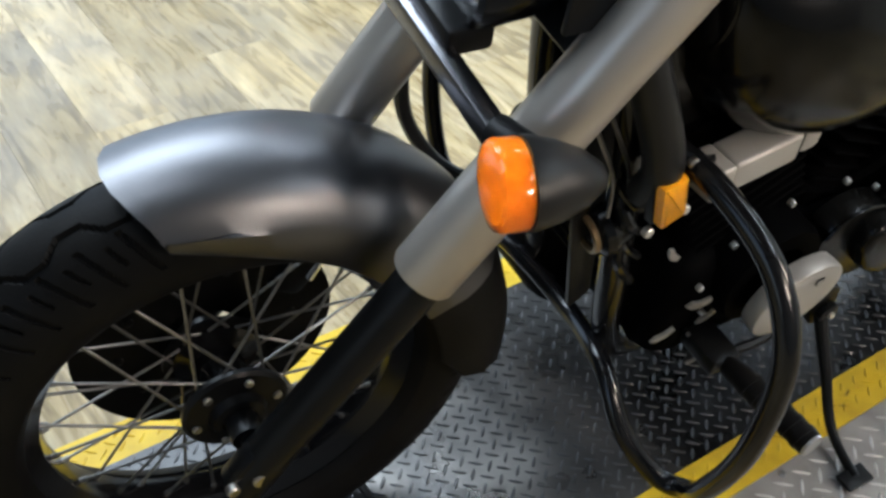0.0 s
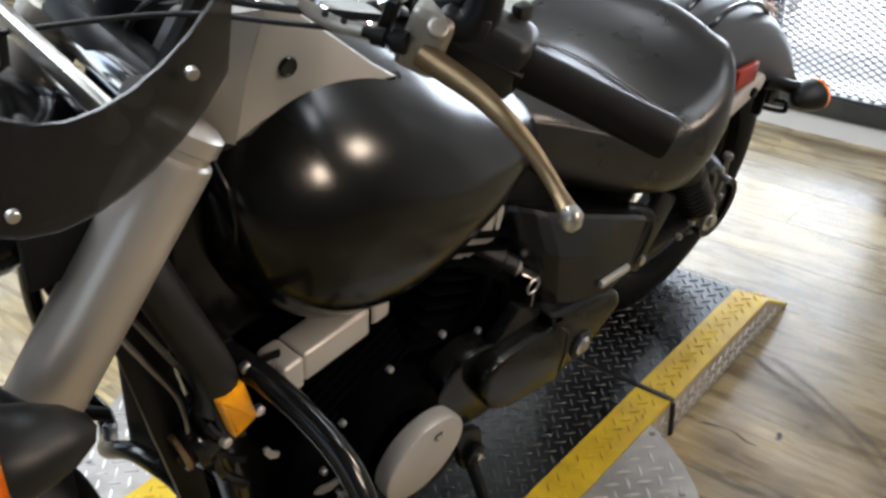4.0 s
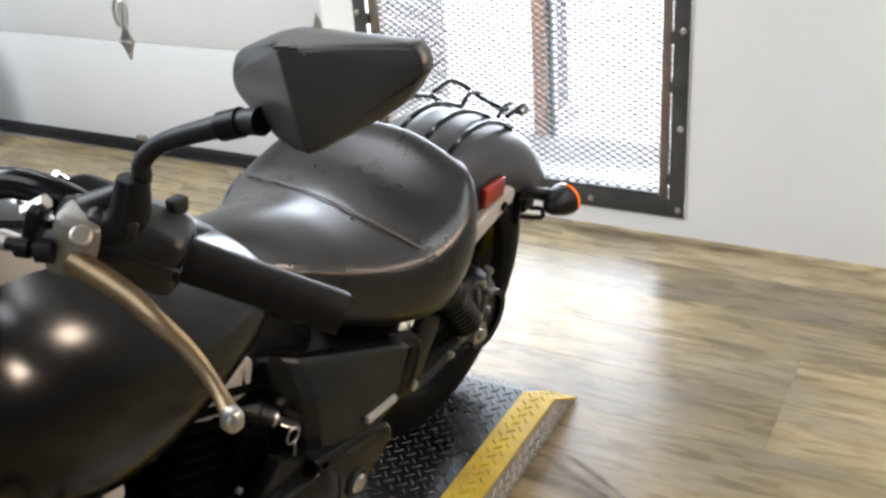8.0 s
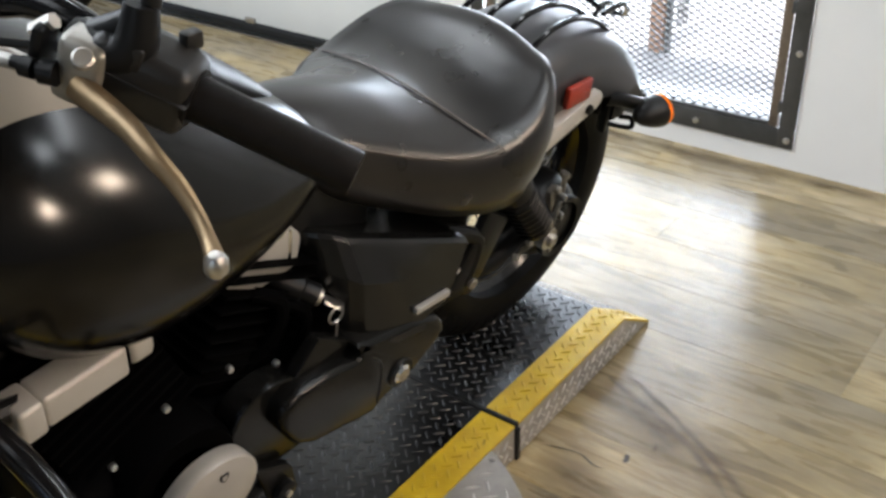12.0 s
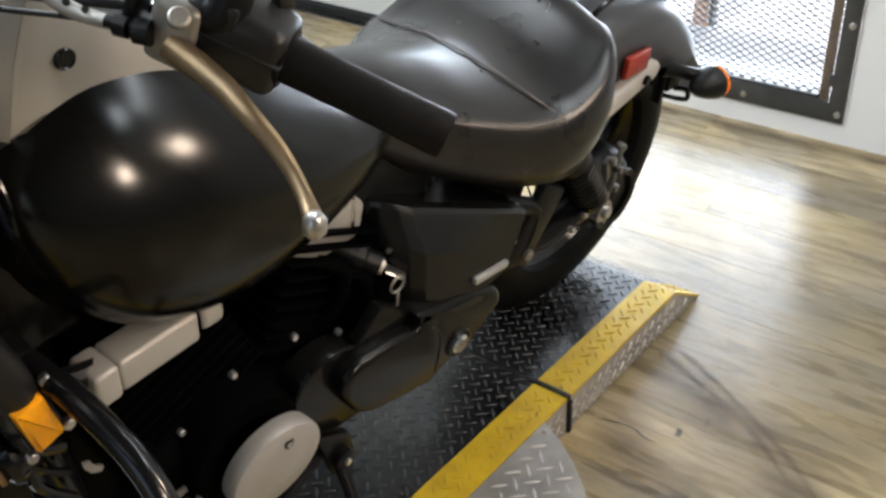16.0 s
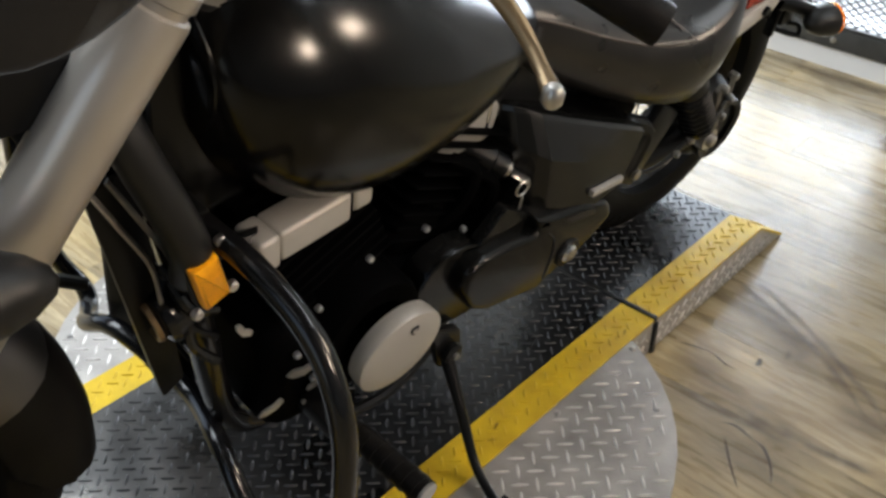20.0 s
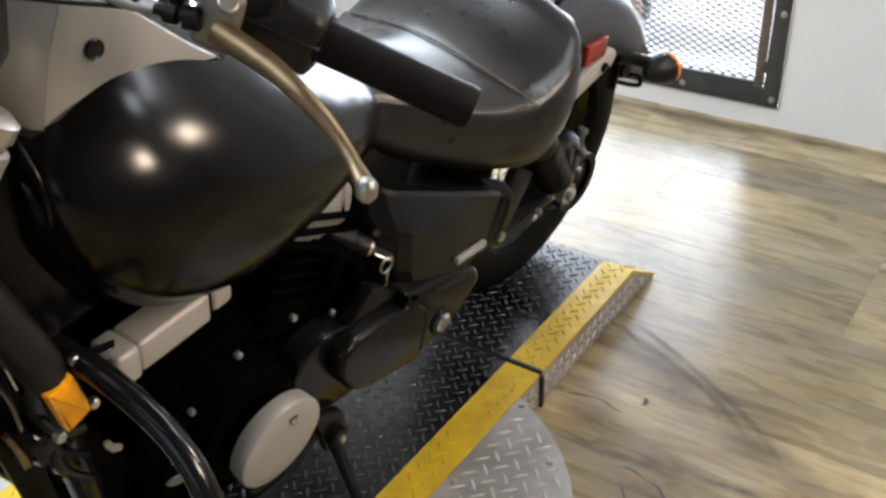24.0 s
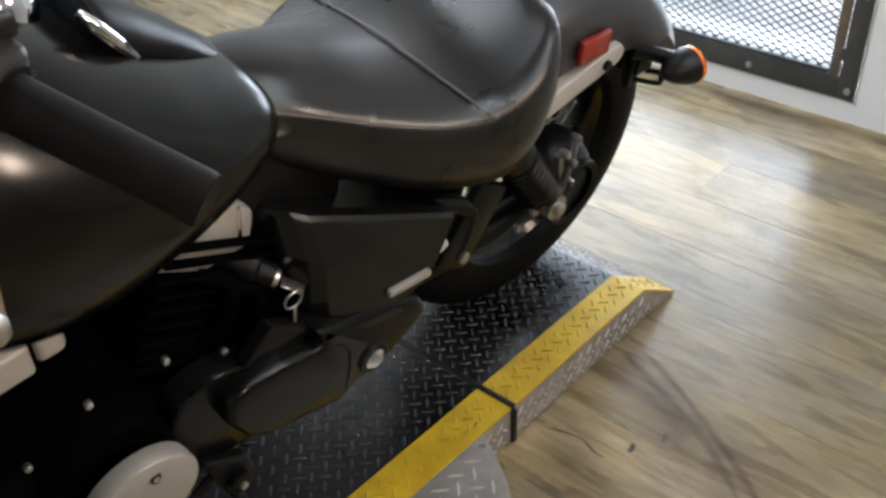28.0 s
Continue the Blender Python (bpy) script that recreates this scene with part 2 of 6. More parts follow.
SOUTH_WALL = material("unseen_wall_dim", (0.20, 0.197, 0.194), 0.65, 0.0, 0.05, 5, 0.05, 80)
CEILING = material("unseen_ceiling_dark", (0.07, 0.07, 0.068), 0.8, 0.0, 0.04, 4)
FRAME_STEEL = material("grille_frame_steel", (0.075, 0.074, 0.071), 0.5, 0.4, 0.3, 16, 0.15, 120)
RUST = material("rusty_angle", (0.17, 0.13, 0.095), 0.65, 0.3, 0.3, 30, 0.2, 160)
MESH_STEEL = material("expanded_metal", (0.085, 0.085, 0.085), 0.5, 0.5, 0.2, 60)
BRICK = material("brown_post", (0.42, 0.23, 0.14), 0.7, 0.0, 0.25, 18, 0.2, 60)
CONCRETE = material("pale_concrete", (0.56, 0.555, 0.545), 0.8, 0.0, 0.1, 5, 0.2, 50)
OUTSIDE = glow("daylight_backdrop", (0.95, 0.975, 1.0), 9.0)
CABLE = material("black_cable", (0.012, 0.012, 0.012), 0.45, spec=0.2)


def wood():
    """Washed oak planks: long streaks along the plank, knots, tone by plank."""
    m = bpy.data.materials.new("oak_plank")
    m.use_nodes = True
    nt = m.node_tree
    b = nt.nodes["Principled BSDF"]
    tex, info = nt.nodes.new("ShaderNodeTexCoord"), nt.nodes.new("ShaderNodeObjectInfo")
    off = nt.nodes.new("ShaderNodeVectorMath")
    off.operation = "MULTIPLY_ADD"
    nt.links.new(info.outputs["Random"], off.inputs[0])
    off.inputs[1].default_value = (37.0, 91.0, 13.0)
    nt.links.new(tex.outputs["Object"], off.inputs[2])
    streak = nt.nodes.new("ShaderNodeMapping")
    streak.inputs["Scale"].default_value = (30, 4.6, 1)
    nt.links.new(off.outputs[0], streak.inputs[0])
    n1, n2, n3 = (nt.nodes.new("ShaderNodeTexNoise") for _ in range(3))
    n1.inputs["Scale"].default_value, n1.inputs["Detail"].default_value, n1.inputs["Distortion"].default_value = 1.0, 8, 1.1
    n2.inputs["Scale"].default_value, n2.inputs["Detail"].default_value = 5.0, 8
    n3.inputs["Scale"].default_value, n3.inputs["Detail"].default_value = 3.2, 5
    nt.links.new(streak.outputs[0], n1.inputs["Vector"])
    nt.links.new(streak.outputs[0], n2.inputs["Vector"])
    nt.links.new(off.outputs[0], n3.inputs["Vector"])
    ramp = nt.nodes.new("ShaderNodeValToRGB")
    ramp.color_ramp.elements[0].position, ramp.color_ramp.elements[0].color = 0.28, (0.232, 0.172, 0.092, 1)
    ramp.color_ramp.elements[1].position, ramp.color_ramp.elements[1].color = 0.72, (0.535, 0.430, 0.250, 1)
    e = ramp.color_ramp.elements.new(0.50)
    e.color = (0.400, 0.302, 0.150, 1)
    nt.links.new(n1.outputs["Fac"], ramp.inputs[0])
    fine = nt.nodes.new("ShaderNodeMapRange")
    fine.inputs[1].default_value, fine.inputs[2].default_value, fine.inputs[3].default_value, fine.inputs[4].default_value = 0.3, 0.7, 0.85, 1.12
    nt.links.new(n2.outputs["Fac"], fine.inputs[0])
    tone = nt.nodes.new("ShaderNodeMapRange")
    tone.inputs[3].default_value, tone.inputs[4].default_value = 0.72, 1.18
    nt.links.new(info.outputs["Random"], tone.inputs[0])
    n4 = nt.nodes.new("ShaderNodeTexNoise")
    n4.inputs["Scale"].default_value, n4.inputs["Detail"].default_value = 3.0, 4
    patch = nt.nodes.new("ShaderNodeMapping")
    patch.inputs["Scale"].default_value = (5, 1.5, 1)
    nt.links.new(off.outputs[0], patch.inputs[0])
    nt.links.new(patch.outputs[0], n4.inputs["Vector"])
    blot = nt.nodes.new("ShaderNodeMapRange")
    blot.inputs[1].default_value, blot.inputs[2].default_value, blot.inputs[3].default_value, blot.inputs[4].default_value = 0.30, 0.70, 0.70, 1.18
    nt.links.new(n4.outputs["Fac"], blot.inputs[0])
    both = nt.nodes.new("ShaderNodeMath")
    both.operation = "MULTIPLY"
    nt.links.new(fine.outputs[0], both.inputs[0])
    nt.links.new(blot.outputs[0], both.inputs[1])
    mul = nt.nodes.new("ShaderNodeMath")
    mul.operation = "MULTIPLY"
    nt.links.new(both.outputs[0], mul.inputs[0])
    nt.links.new(tone.outputs[0], mul.inputs[1])
    hsv = nt.nodes.new("ShaderNodeHueSaturation")
    grey = nt.nodes.new("ShaderNodeMix")
    grey.data_type = "RGBA"
    grey.inputs["B"].default_value = (0.33, 0.285, 0.225, 1)
    much = nt.nodes.new("ShaderNodeMapRange")
    much.inputs[1].default_value, much.inputs[2].default_value, much.inputs[4].default_value = 0.42, 0.68, 0.55
    nt.links.new(n3.outputs["Fac"], much.inputs[0])
    nt.links.new(much.outputs[0], grey.inputs["Factor"])
    nt.links.new(ramp.outputs[0], grey.inputs["A"])
    nt.links.new(grey.outputs["Result"], hsv.inputs["Color"])
    nt.links.new(mul.outputs[0], hsv.inputs["Value"])
    nt.links.new(hsv.outputs[0], b.inputs["Base Color"])
    rr = nt.nodes.new("ShaderNodeMapRange")
    rr.inputs[3].default_value, rr.inputs[4].default_value = 0.20, 0.36
    nt.links.new(n1.outputs["Fac"], rr.inputs[0])
    nt.links.new(rr.outputs[0], b.inputs["Roughness"])
    bp = nt.nodes.new("ShaderNodeBump")
    bp.inputs["Strength"].default_value, bp.inputs["Distance"].default_value = 0.06, 0.002
    nt.links.new(n2.outputs["Fac"], bp.inputs["Height"])
    nt.links.new(bp.outputs[0], b.inputs["Normal"])
    return m


OAK = wood()


# ---------------------------------------------------------------- mesh tools
def part(name, bm, mat, parent=None, label="", smooth=True, angle=35):
    me = bpy.data.meshes.new(name)
    bmesh.ops.recalc_face_normals(bm, faces=bm.faces)
    bm.to_mesh(me)
    bm.free()
    me.materials.append(mat)
    if smooth:
        me.polygons.foreach_set("use_smooth", [True] * len(me.polygons))
        me.set_sharp_from_angle(angle=radians(angle))
    ob = new(name, me)
    ob.parent = parent
    if label:
        tagged(ob, label)
    return ob


def thing(name, m, label, category, group="", kind=""):
    ob = new(name)
    ob.empty_display_size = 0.05
    ob.matrix_world = m
    return tagged(ob, label, category, group, kind)


def join(*bms):
    first = bms[0]
    for other in bms[1:]:
        me = bpy.data.meshes.new("tmp")
        other.to_mesh(me)
        other.free()
        first.from_mesh(me)
        bpy.data.meshes.remove(me)
    return first


def move(bm, m):
    bm.transform(m)
    return bm


def box(size, centre=(0, 0, 0), bevel=0.0, seg=2, m=None):
    bm = bmesh.new()
    bmesh.ops.create_cube(bm, size=1.0)
    bmesh.ops.scale(bm, vec=size, verts=bm.verts)
    if bevel:
        bmesh.ops.bevel(bm, geom=bm.edges[:], offset=bevel, segments=seg, affect="EDGES", profile=0.5)
    bmesh.ops.translate(bm, vec=centre, verts=bm.verts)
    if m:
        bm.transform(m)
    return bm


def smooth_line(pts, step=6, closed=False):
    """Catmull-Rom through the points."""
    p = [Vector(q) for q in pts]
    n = len(p)
    out = []
    for i in range(n if closed else n - 1):
        a, b, c, d = (p[(i - 1) % n], p[i], p[(i + 1) % n], p[(i + 2) % n]) if closed else (p[max(i - 1, 0)], p[i], p[i + 1], p[min(i + 2, n - 1)])
        for k in range(step):
            t = k / step
            out.append(0.5 * (2 * b + (c - a) * t + (2 * a - 5 * b + 4 * c - d) * t * t + (3 * b - a - 3 * c + d) * t**3))
    if not closed:
        out.append(p[-1])
    return out


def tube(pts, r, n=10, closed=False, step=6, flat=1.0):
    """A swept round bar; r is a number or one number for each given point; flat squeezes it along its second axis."""
    line = smooth_line(pts, step, closed) if step > 1 else [Vector(q) for q in pts]
    count = len(line)
    rad = [r] * count if isinstance(r, (int, float)) else [float(np.interp(i / (count - 1) * (len(r) - 1), range(len(r)), r)) for i in range(count)]
    bm = bmesh.new()
    rings, up = [], None
    for i, q in enumerate(line):
        a, b = line[i - 1] if (i or closed) else line[i], line[(i + 1) % count] if (i < count - 1 or closed) else line[i]
        d = (b - a).normalized()
        if up is None:
            up = d.orthogonal().normalized()
        up = (up - d * up.dot(d)).normalized()
        side = d.cross(up)
        rings.append([bm.verts.new(q + rad[i] * (math.cos(2 * math.pi * k / n) * up + flat * math.sin(2 * math.pi * k / n) * side)) for k in range(n)])
    for i in range(count if closed else count - 1):
        one, two = rings[i], rings[(i + 1) % count]
        for k in range(n):
            bm.faces.new((one[k], one[(k + 1) % n], two[(k + 1) % n], two[k]))
    if not closed:
        bm.faces.new(rings[0][::-1])
        bm.faces.new(rings[-1])
    return bm


def rod(a, b, r, n=16, r2=None):
    return tube([a, b], [r, r if r2 is None else r2], n, step=1)


def loft(rings, caps=True, loop=True):
    bm = bmesh.new()
    vs = [[bm.verts.new(p) for p in ring] for ring in rings]
    n = len(vs[0])
    for one, two in zip(vs, vs[1:]):
        for k in range(n if loop else n - 1):
            bm.faces.new((one[k], one[(k + 1) % n], two[(k + 1) % n], two[k]))
    if caps:
        bm.faces.new(vs[0][::-1])
        bm.faces.new(vs[-1])
    return bm


def lathe(profile, n=32, m=None):
    """Profile of (radius, height) round the z axis; ends on the axis or open."""
    bm = bmesh.new()
    rings = []
    for r, h in profile:
        if r < 1e-6:
            rings.append([bm.verts.new((0, 0, h))])
        else:
            rings.append([bm.verts.new((r * math.cos(2 * math.pi * k / n), r * math.sin(2 * math.pi * k / n), h)) for k in range(n)])
    for one, two in zip(rings, rings[1:]):
        for k in range(n):
            j = (k + 1) % n
            if len(one) == 1 and len(two) == 1:
                continue
            if len(one) == 1:
                bm.faces.new((one[0], two[k], two[j]))
            elif len(two) == 1:
                bm.faces.new((one[k], one[j], two[0]))
            else:
                bm.faces.new((one[k], one[j], two[j], two[k]))
    if m:
        bm.transform(m)
    return bm


def slab(outline, depth, m=None, bevel=0.0, seg=2):
    """A flat outline (u, v) with a depth along its normal, edges rounded."""
    bm = bmesh.new()
    f = bm.faces.new([bm.verts.new((u, v, 0)) for u, v in outline])
    top = bmesh.ops.extrude_face_region(bm, geom=[f])
    bmesh.ops.translate(bm, vec=(0, 0, depth), verts=[v for v in top["geom"] if isinstance(v, bmesh.types.BMVert)])
    if bevel:
        rim = [e for e in bm.edges if abs(e.verts[0].co.z - e.verts[1].co.z) < 1e-6 and e.verts[0].co.z > depth * 0.5]
        bmesh.ops.bevel(bm, geom=rim, offset=bevel, segments=seg, affect="EDGES", profile=0.5)
    if m:
        bm.transform(m)
    return bm


def rounded(points, radius, seg=5):
    """A polygon (u, v) with rounded corners."""
    out, n = [], len(points)
    for i in range(n):
        a, b, c = (Vector(points[(i + k) % n]) for k in (-1, 0, 1))
        u, v = (a - b).normalized(), (c - b).normalized()
        r = min(radius, (a - b).length * 0.45, (c - b).length * 0.45)
        s, e = b + u * r, b + v * r
        for k in range(seg + 1):
            t = k / seg
            out.append(tuple((1 - t) ** 2 * s + 2 * t * (1 - t) * b + t * t * e))
    return out


def aim(a, b):
    """A pose at a whose z axis points to b."""
    return Matrix.Translation(a) @ (Vector(b) - Vector(a)).to_track_quat("Z", "Y").to_matrix().to_4x4()


SIDE = Matrix(((1, 0, 0, 0), (0, 0, -1, 0), (0, 1, 0, 0), (0, 0, 0, 1)))  # (u, v, depth) -> (x, z), depth to the bike's left (-y)


def on_side(y):
    return Matrix.Translation((0, y, 0)) @ SIDE


def bolt(at, r, h, parent, mat=STEEL, toward=(0, -1, 0), name="bolt"):
    prof = [(0, h), (r * 0.8, h), (r, h * 0.8), (r, 0)]
    return part(name, lathe(prof, 12, aim(at, Vector(at) + Vector(toward))), mat, parent)


JOINT = material("plank_joint", (0.20, 0.155, 0.10), 0.8)

SPOKE = material("dull_spoke_steel", (0.20, 0.195, 0.185), 0.38, 0.9, 0.3, 60)
DISC = material("brake_disc_steel", (0.006, 0.006, 0.006), 0.45, 0.1, 0.2, 40, spec=0.1)
CAST = material("cast_aluminium", (0.27, 0.26, 0.24), 0.42, 0.7, 0.3, 40, 0.1, 300)


# ---------------------------------------------------------------- room
def setting(name, bm, mat, label, category):
    return tagged(part(name, bm, mat, None, label, smooth=True), label, category, "", "structure")


WIN_Y0, WIN_Y1, WIN_Z0, WIN_Z1 = 0.012, 1.105, 0.062, 1.25
GAR_Y0, GAR_Y1, GAR_Z1 = 1.235, 4.2, 2.3
T = 0.16
wx = ROOM_X1 + T / 2
pieces = [
    box((T, WIN_Y0 - ROOM_Y0, ROOM_Z), (wx, (WIN_Y0 + ROOM_Y0) / 2, ROOM_Z / 2)),
    box((T, WIN_Y1 - WIN_Y0, WIN_Z0), (wx, (WIN_Y0 + WIN_Y1) / 2, WIN_Z0 / 2)),
    box((T, WIN_Y1 - WIN_Y0, ROOM_Z - WIN_Z1), (wx, (WIN_Y0 + WIN_Y1) / 2, (ROOM_Z + WIN_Z1) / 2)),
    box((T, GAR_Y0 - WIN_Y1, ROOM_Z), (wx, (GAR_Y0 + WIN_Y1) / 2, ROOM_Z / 2)),
    box((T, GAR_Y1 - GAR_Y0, ROOM_Z - GAR_Z1), (wx, (GAR_Y0 + GAR_Y1) / 2, (ROOM_Z + GAR_Z1) / 2)),
    box((T, ROOM_Y1 - GAR_Y1, ROOM_Z), (wx, (ROOM_Y1 + GAR_Y1) / 2, ROOM_Z / 2)),
]
setting("wall_east", join(*pieces), WALL, "white painted wall with a grille window and a garage door", "wall")
setting("wall_return", box((0.475, 1.96, ROOM_Z), (1.1925, -0.632 - 0.98, ROOM_Z / 2), 0.004), WALL, "white painted wall return beside the window wall", "wall")
DY0, DY1, DZ1 = -1.65, -0.15, 2.45
wxw = ROOM_X0 - T / 2
pieces = [
    box((T, DY0 - ROOM_Y0, ROOM_Z), (wxw, (DY0 + ROOM_Y0) / 2, ROOM_Z / 2)),
    box((T, ROOM_Y1 - DY1, ROOM_Z), (wxw, (ROOM_Y1 + DY1) / 2, ROOM_Z / 2)),
    box((T, DY1 - DY0, ROOM_Z - DZ1), (wxw, (DY0 + DY1) / 2, (ROOM_Z + DZ1) / 2)),
]
setting("wall_west", join(*pieces), DARK_WALL, "unseen wall, kept dark for reflections, with an added doorway", "wall")
OX0, OX1, OZ0, OZ1 = -2.7, 0.9, 0.3, 2.9
ny = ROOM_Y1 + T / 2
pieces = [
    box((OX0 - ROOM_X0, T, ROOM_Z), ((OX0 + ROOM_X0) / 2, ny, ROOM_Z / 2)),
    box((ROOM_X1 - OX1, T, ROOM_Z), ((OX1 + ROOM_X1) / 2, ny, ROOM_Z / 2)),
    box((OX1 - OX0, T, OZ0), ((OX0 + OX1) / 2, ny, OZ0 / 2)),
    box((OX1 - OX0, T, ROOM_Z - OZ1), ((OX0 + OX1) / 2, ny, (ROOM_Z + OZ1) / 2)),
]
setting("wall_north", join(*pieces), DARK_WALL, "unseen wall, kept dark for reflections, with an added opening", "wall")
setting("wall_south", box((ROOM_X1 - ROOM_X0, T, ROOM_Z), ((ROOM_X0 + ROOM_X1) / 2, ROOM_Y0 - T / 2, ROOM_Z / 2)), SOUTH_WALL, "unseen grey wall that dims light from behind", "wall")
setting("ceiling", box((ROOM_X1 - ROOM_X0 + 2 * T, ROOM_Y1 - ROOM_Y0 + 2 * T, 0.1), ((ROOM_X0 + ROOM_X1) / 2, (ROOM_Y0 + ROOM_Y1) / 2, ROOM_Z + 0.05)), CEILING, "unseen ceiling, kept dark for reflections", "ceiling")
floor = setting("floor", box((ROOM_X1 - ROOM_X0, ROOM_Y1 - ROOM_Y0, 0.1), ((ROOM_X0 + ROOM_X1) / 2, (ROOM_Y0 + ROOM_Y1) / 2, -0.056)), JOINT, "washed oak plank floor with dark tyre marks", "floor")

for tx, ty, w, sy, sx in TUBES:
    lamp = thing("unseen_ceiling_light", pose(tx, ty, ROOM_Z - 0.06), "unseen white fluorescent ceiling light with a pale diffuser", "lamp", "ceiling lights")
    part("housing", box((sy + 0.04, sx + 0.06, 0.045), (0, 0, 0.036), 0.01), WALL, lamp)
for tx, ty, sx, sy, w in PANELS:
    panel_lamp = thing("unseen_ceiling_panel", pose(tx, ty, ROOM_Z), "unseen broad white light panel under the ceiling", "lamp", "ceiling panels")
    part("housing", box((sx + 0.1, sy + 0.1, 0.04), (0, 0, -0.022), 0.01), WALL, panel_lamp)
for tx, ty, tz in SPOTS:
    m = look((tx, ty, tz), (-0.75, 0.0, 0.88))
    lamp = thing("hanging_lamp", Matrix.Translation((tx, ty, tz)), "hanging workshop lamp with a dark metal shade", "lamp", "hanging lamps")
    turn = m.to_3x3().to_4x4()
    part("shade", lathe([(0.0, 0.16), (0.03, 0.155), (0.04, 0.09), (0.15, 0.015), (0.152, 0.012), (0.04, 0.07), (0.0, 0.07)], 32, turn), SATIN_BLACK, lamp)
    top = turn @ Vector((0, 0, 0.15))
    part("cord", tube([top, (top.x, top.y, top.z + 0.2), (top.x, top.y, ROOM_Z - tz)], 0.004, 6), CABLE, lamp)

# garage door
door = setting("door_1", box((0.03, GAR_Y1 - GAR_Y0, GAR_Z1 - 0.052), (ROOM_X1 + 0.05, (GAR_Y0 + GAR_Y1) / 2, (GAR_Z1 + 0.052) / 2)), DOOR_WHITE, "closed white sectional garage door with a black bottom seal", "garage door")
for k in range(5):
    z0, z1 = (0.052, 0.449) if k == 0 else (0.451 + (k - 1) * 0.463, 0.449 + k * 0.463)
    z1 = min(z1, GAR_Z1)
    part("panel", box((0.014, GAR_Y1 - GAR_Y0 - 0.004, z1 - z0), (ROOM_X1 + 0.028, (GAR_Y0 + GAR_Y1) / 2, (z0 + z1) / 2), 0.0025), DOOR_WHITE, door)
part("bottom_seal", tube([(ROOM_X1 + 0.03, GAR_Y0 + 0.01, 0.03), (ROOM_X1 + 0.03, GAR_Y1 - 0.01, 0.03)], 0.024, 10, step=1), CABLE, door, "black rubber bottom seal")
part("threshold", box((0.03, GAR_Y1 - GAR_Y0, 0.006), (ROOM_X1 + 0.012, (GAR_Y0 + GAR_Y1) / 2, 0.003), 0.001), STEEL, door, "bright metal threshold strip")
for yy in (2.2, 3.2):
    part("seal_clip", box((0.012, 0.05, 0.022), (ROOM_X1 + 0.014, yy, 0.062), 0.003), STEEL, door)
latch = thing("door_latch", pose(ROOM_X1 + 0.021, 2.168, 0.45), "worn steel diamond-shaped latch with a ring handle on the garage door", "latch")
dia = [(-0.034, 0.0), (0, -0.075), (0.034, 0.0), (0, 0.075)]
FACE = Matrix(((0, 0, -1, 0), (1, 0, 0, 0), (0, 1, 0, 0), (0, 0, 0, 1)))  # (u, v, depth) -> (y, z), depth into the room
part("latch_plate", slab(rounded(dia, 0.01), 0.004, FACE, 0.0012), STEEL, latch)
part("latch_bar", box((0.014, 0.052, 0.012), (-0.011, 0, 0.0), 0.003), CHROME, latch)
part("ring_handle", tube([(-0.012, 0.012, 0.06), (-0.02, 0.02, 0.10), (-0.02, 0.006, 0.155), (-0.016, -0.022, 0.155), (-0.02, -0.026, 0.115), (-0.014, -0.012, 0.075)], 0.0065, 8), STEEL, latch)
for vv in (-0.05, 0.05):
    bolt((-0.004, 0, vv), 0.006, 0.004, latch, toward=(-1, 0, 0), name="screw")
bracket = thing("door_bracket", pose(ROOM_X1 + 0.021, 1.27, 0.56), "small grey steel hinge plate on the garage door edge", "bracket")
part("hinge_plate", slab(rounded([(-0.03, -0.05), (0.03, -0.05), (0.0, 0.05)], 0.008), 0.005, FACE, 0.001), STEEL, bracket)
lock = thing("slide_lock", pose(ROOM_X1 + 0.021, 1.30, 0.80), "small steel slide bolt on the garage door edge", "lock")
part("lock_body", box((0.03, 0.05, 0.07), (-0.015, 0, 0), 0.005), STEEL, lock)
part("lock_bar", rod((-0.02, 0.0, 0.01), (-0.02, 0.11, 0.01), 0.007, 10), STEEL, lock)

# grille window
win = setting("window_1", box((0.012, WIN_Y1 - WIN_Y0 + 0.004, 0.012), (ROOM_X1 + T - 0.01, (WIN_Y0 + WIN_Y1) / 2, WIN_Z0 + 0.004)), FRAME_STEEL, "grille window of bolted steel angle and expanded metal", "window")
fw = 0.068
yc, zc = (WIN_Y0 + WIN_Y1) / 2, (WIN_Z0 + WIN_Z1) / 2
for nm, sz, ct in (
    ("frame_post", (0.008, 0.046, WIN_Z1 - WIN_Z0), (ROOM_X1 - 0.004, WIN_Y0 + 0.023, zc)),
    ("frame_post", (0.008, 0.046, WIN_Z1 - WIN_Z0), (ROOM_X1 - 0.004, WIN_Y1 - 0.023, zc)),
    ("frame_rail", (0.008, WIN_Y1 - WIN_Y0 - 0.0922, fw * 0.85), (ROOM_X1 - 0.004, yc, WIN_Z0 + fw * 0.425)),
    ("frame_rail", (0.008, WIN_Y1 - WIN_Y0 - 0.0922, fw), (ROOM_X1 - 0.004, yc, WIN_Z1 - fw / 2)),
):
    part(nm, box(sz, ct, 0.0015), FRAME_STEEL, win)
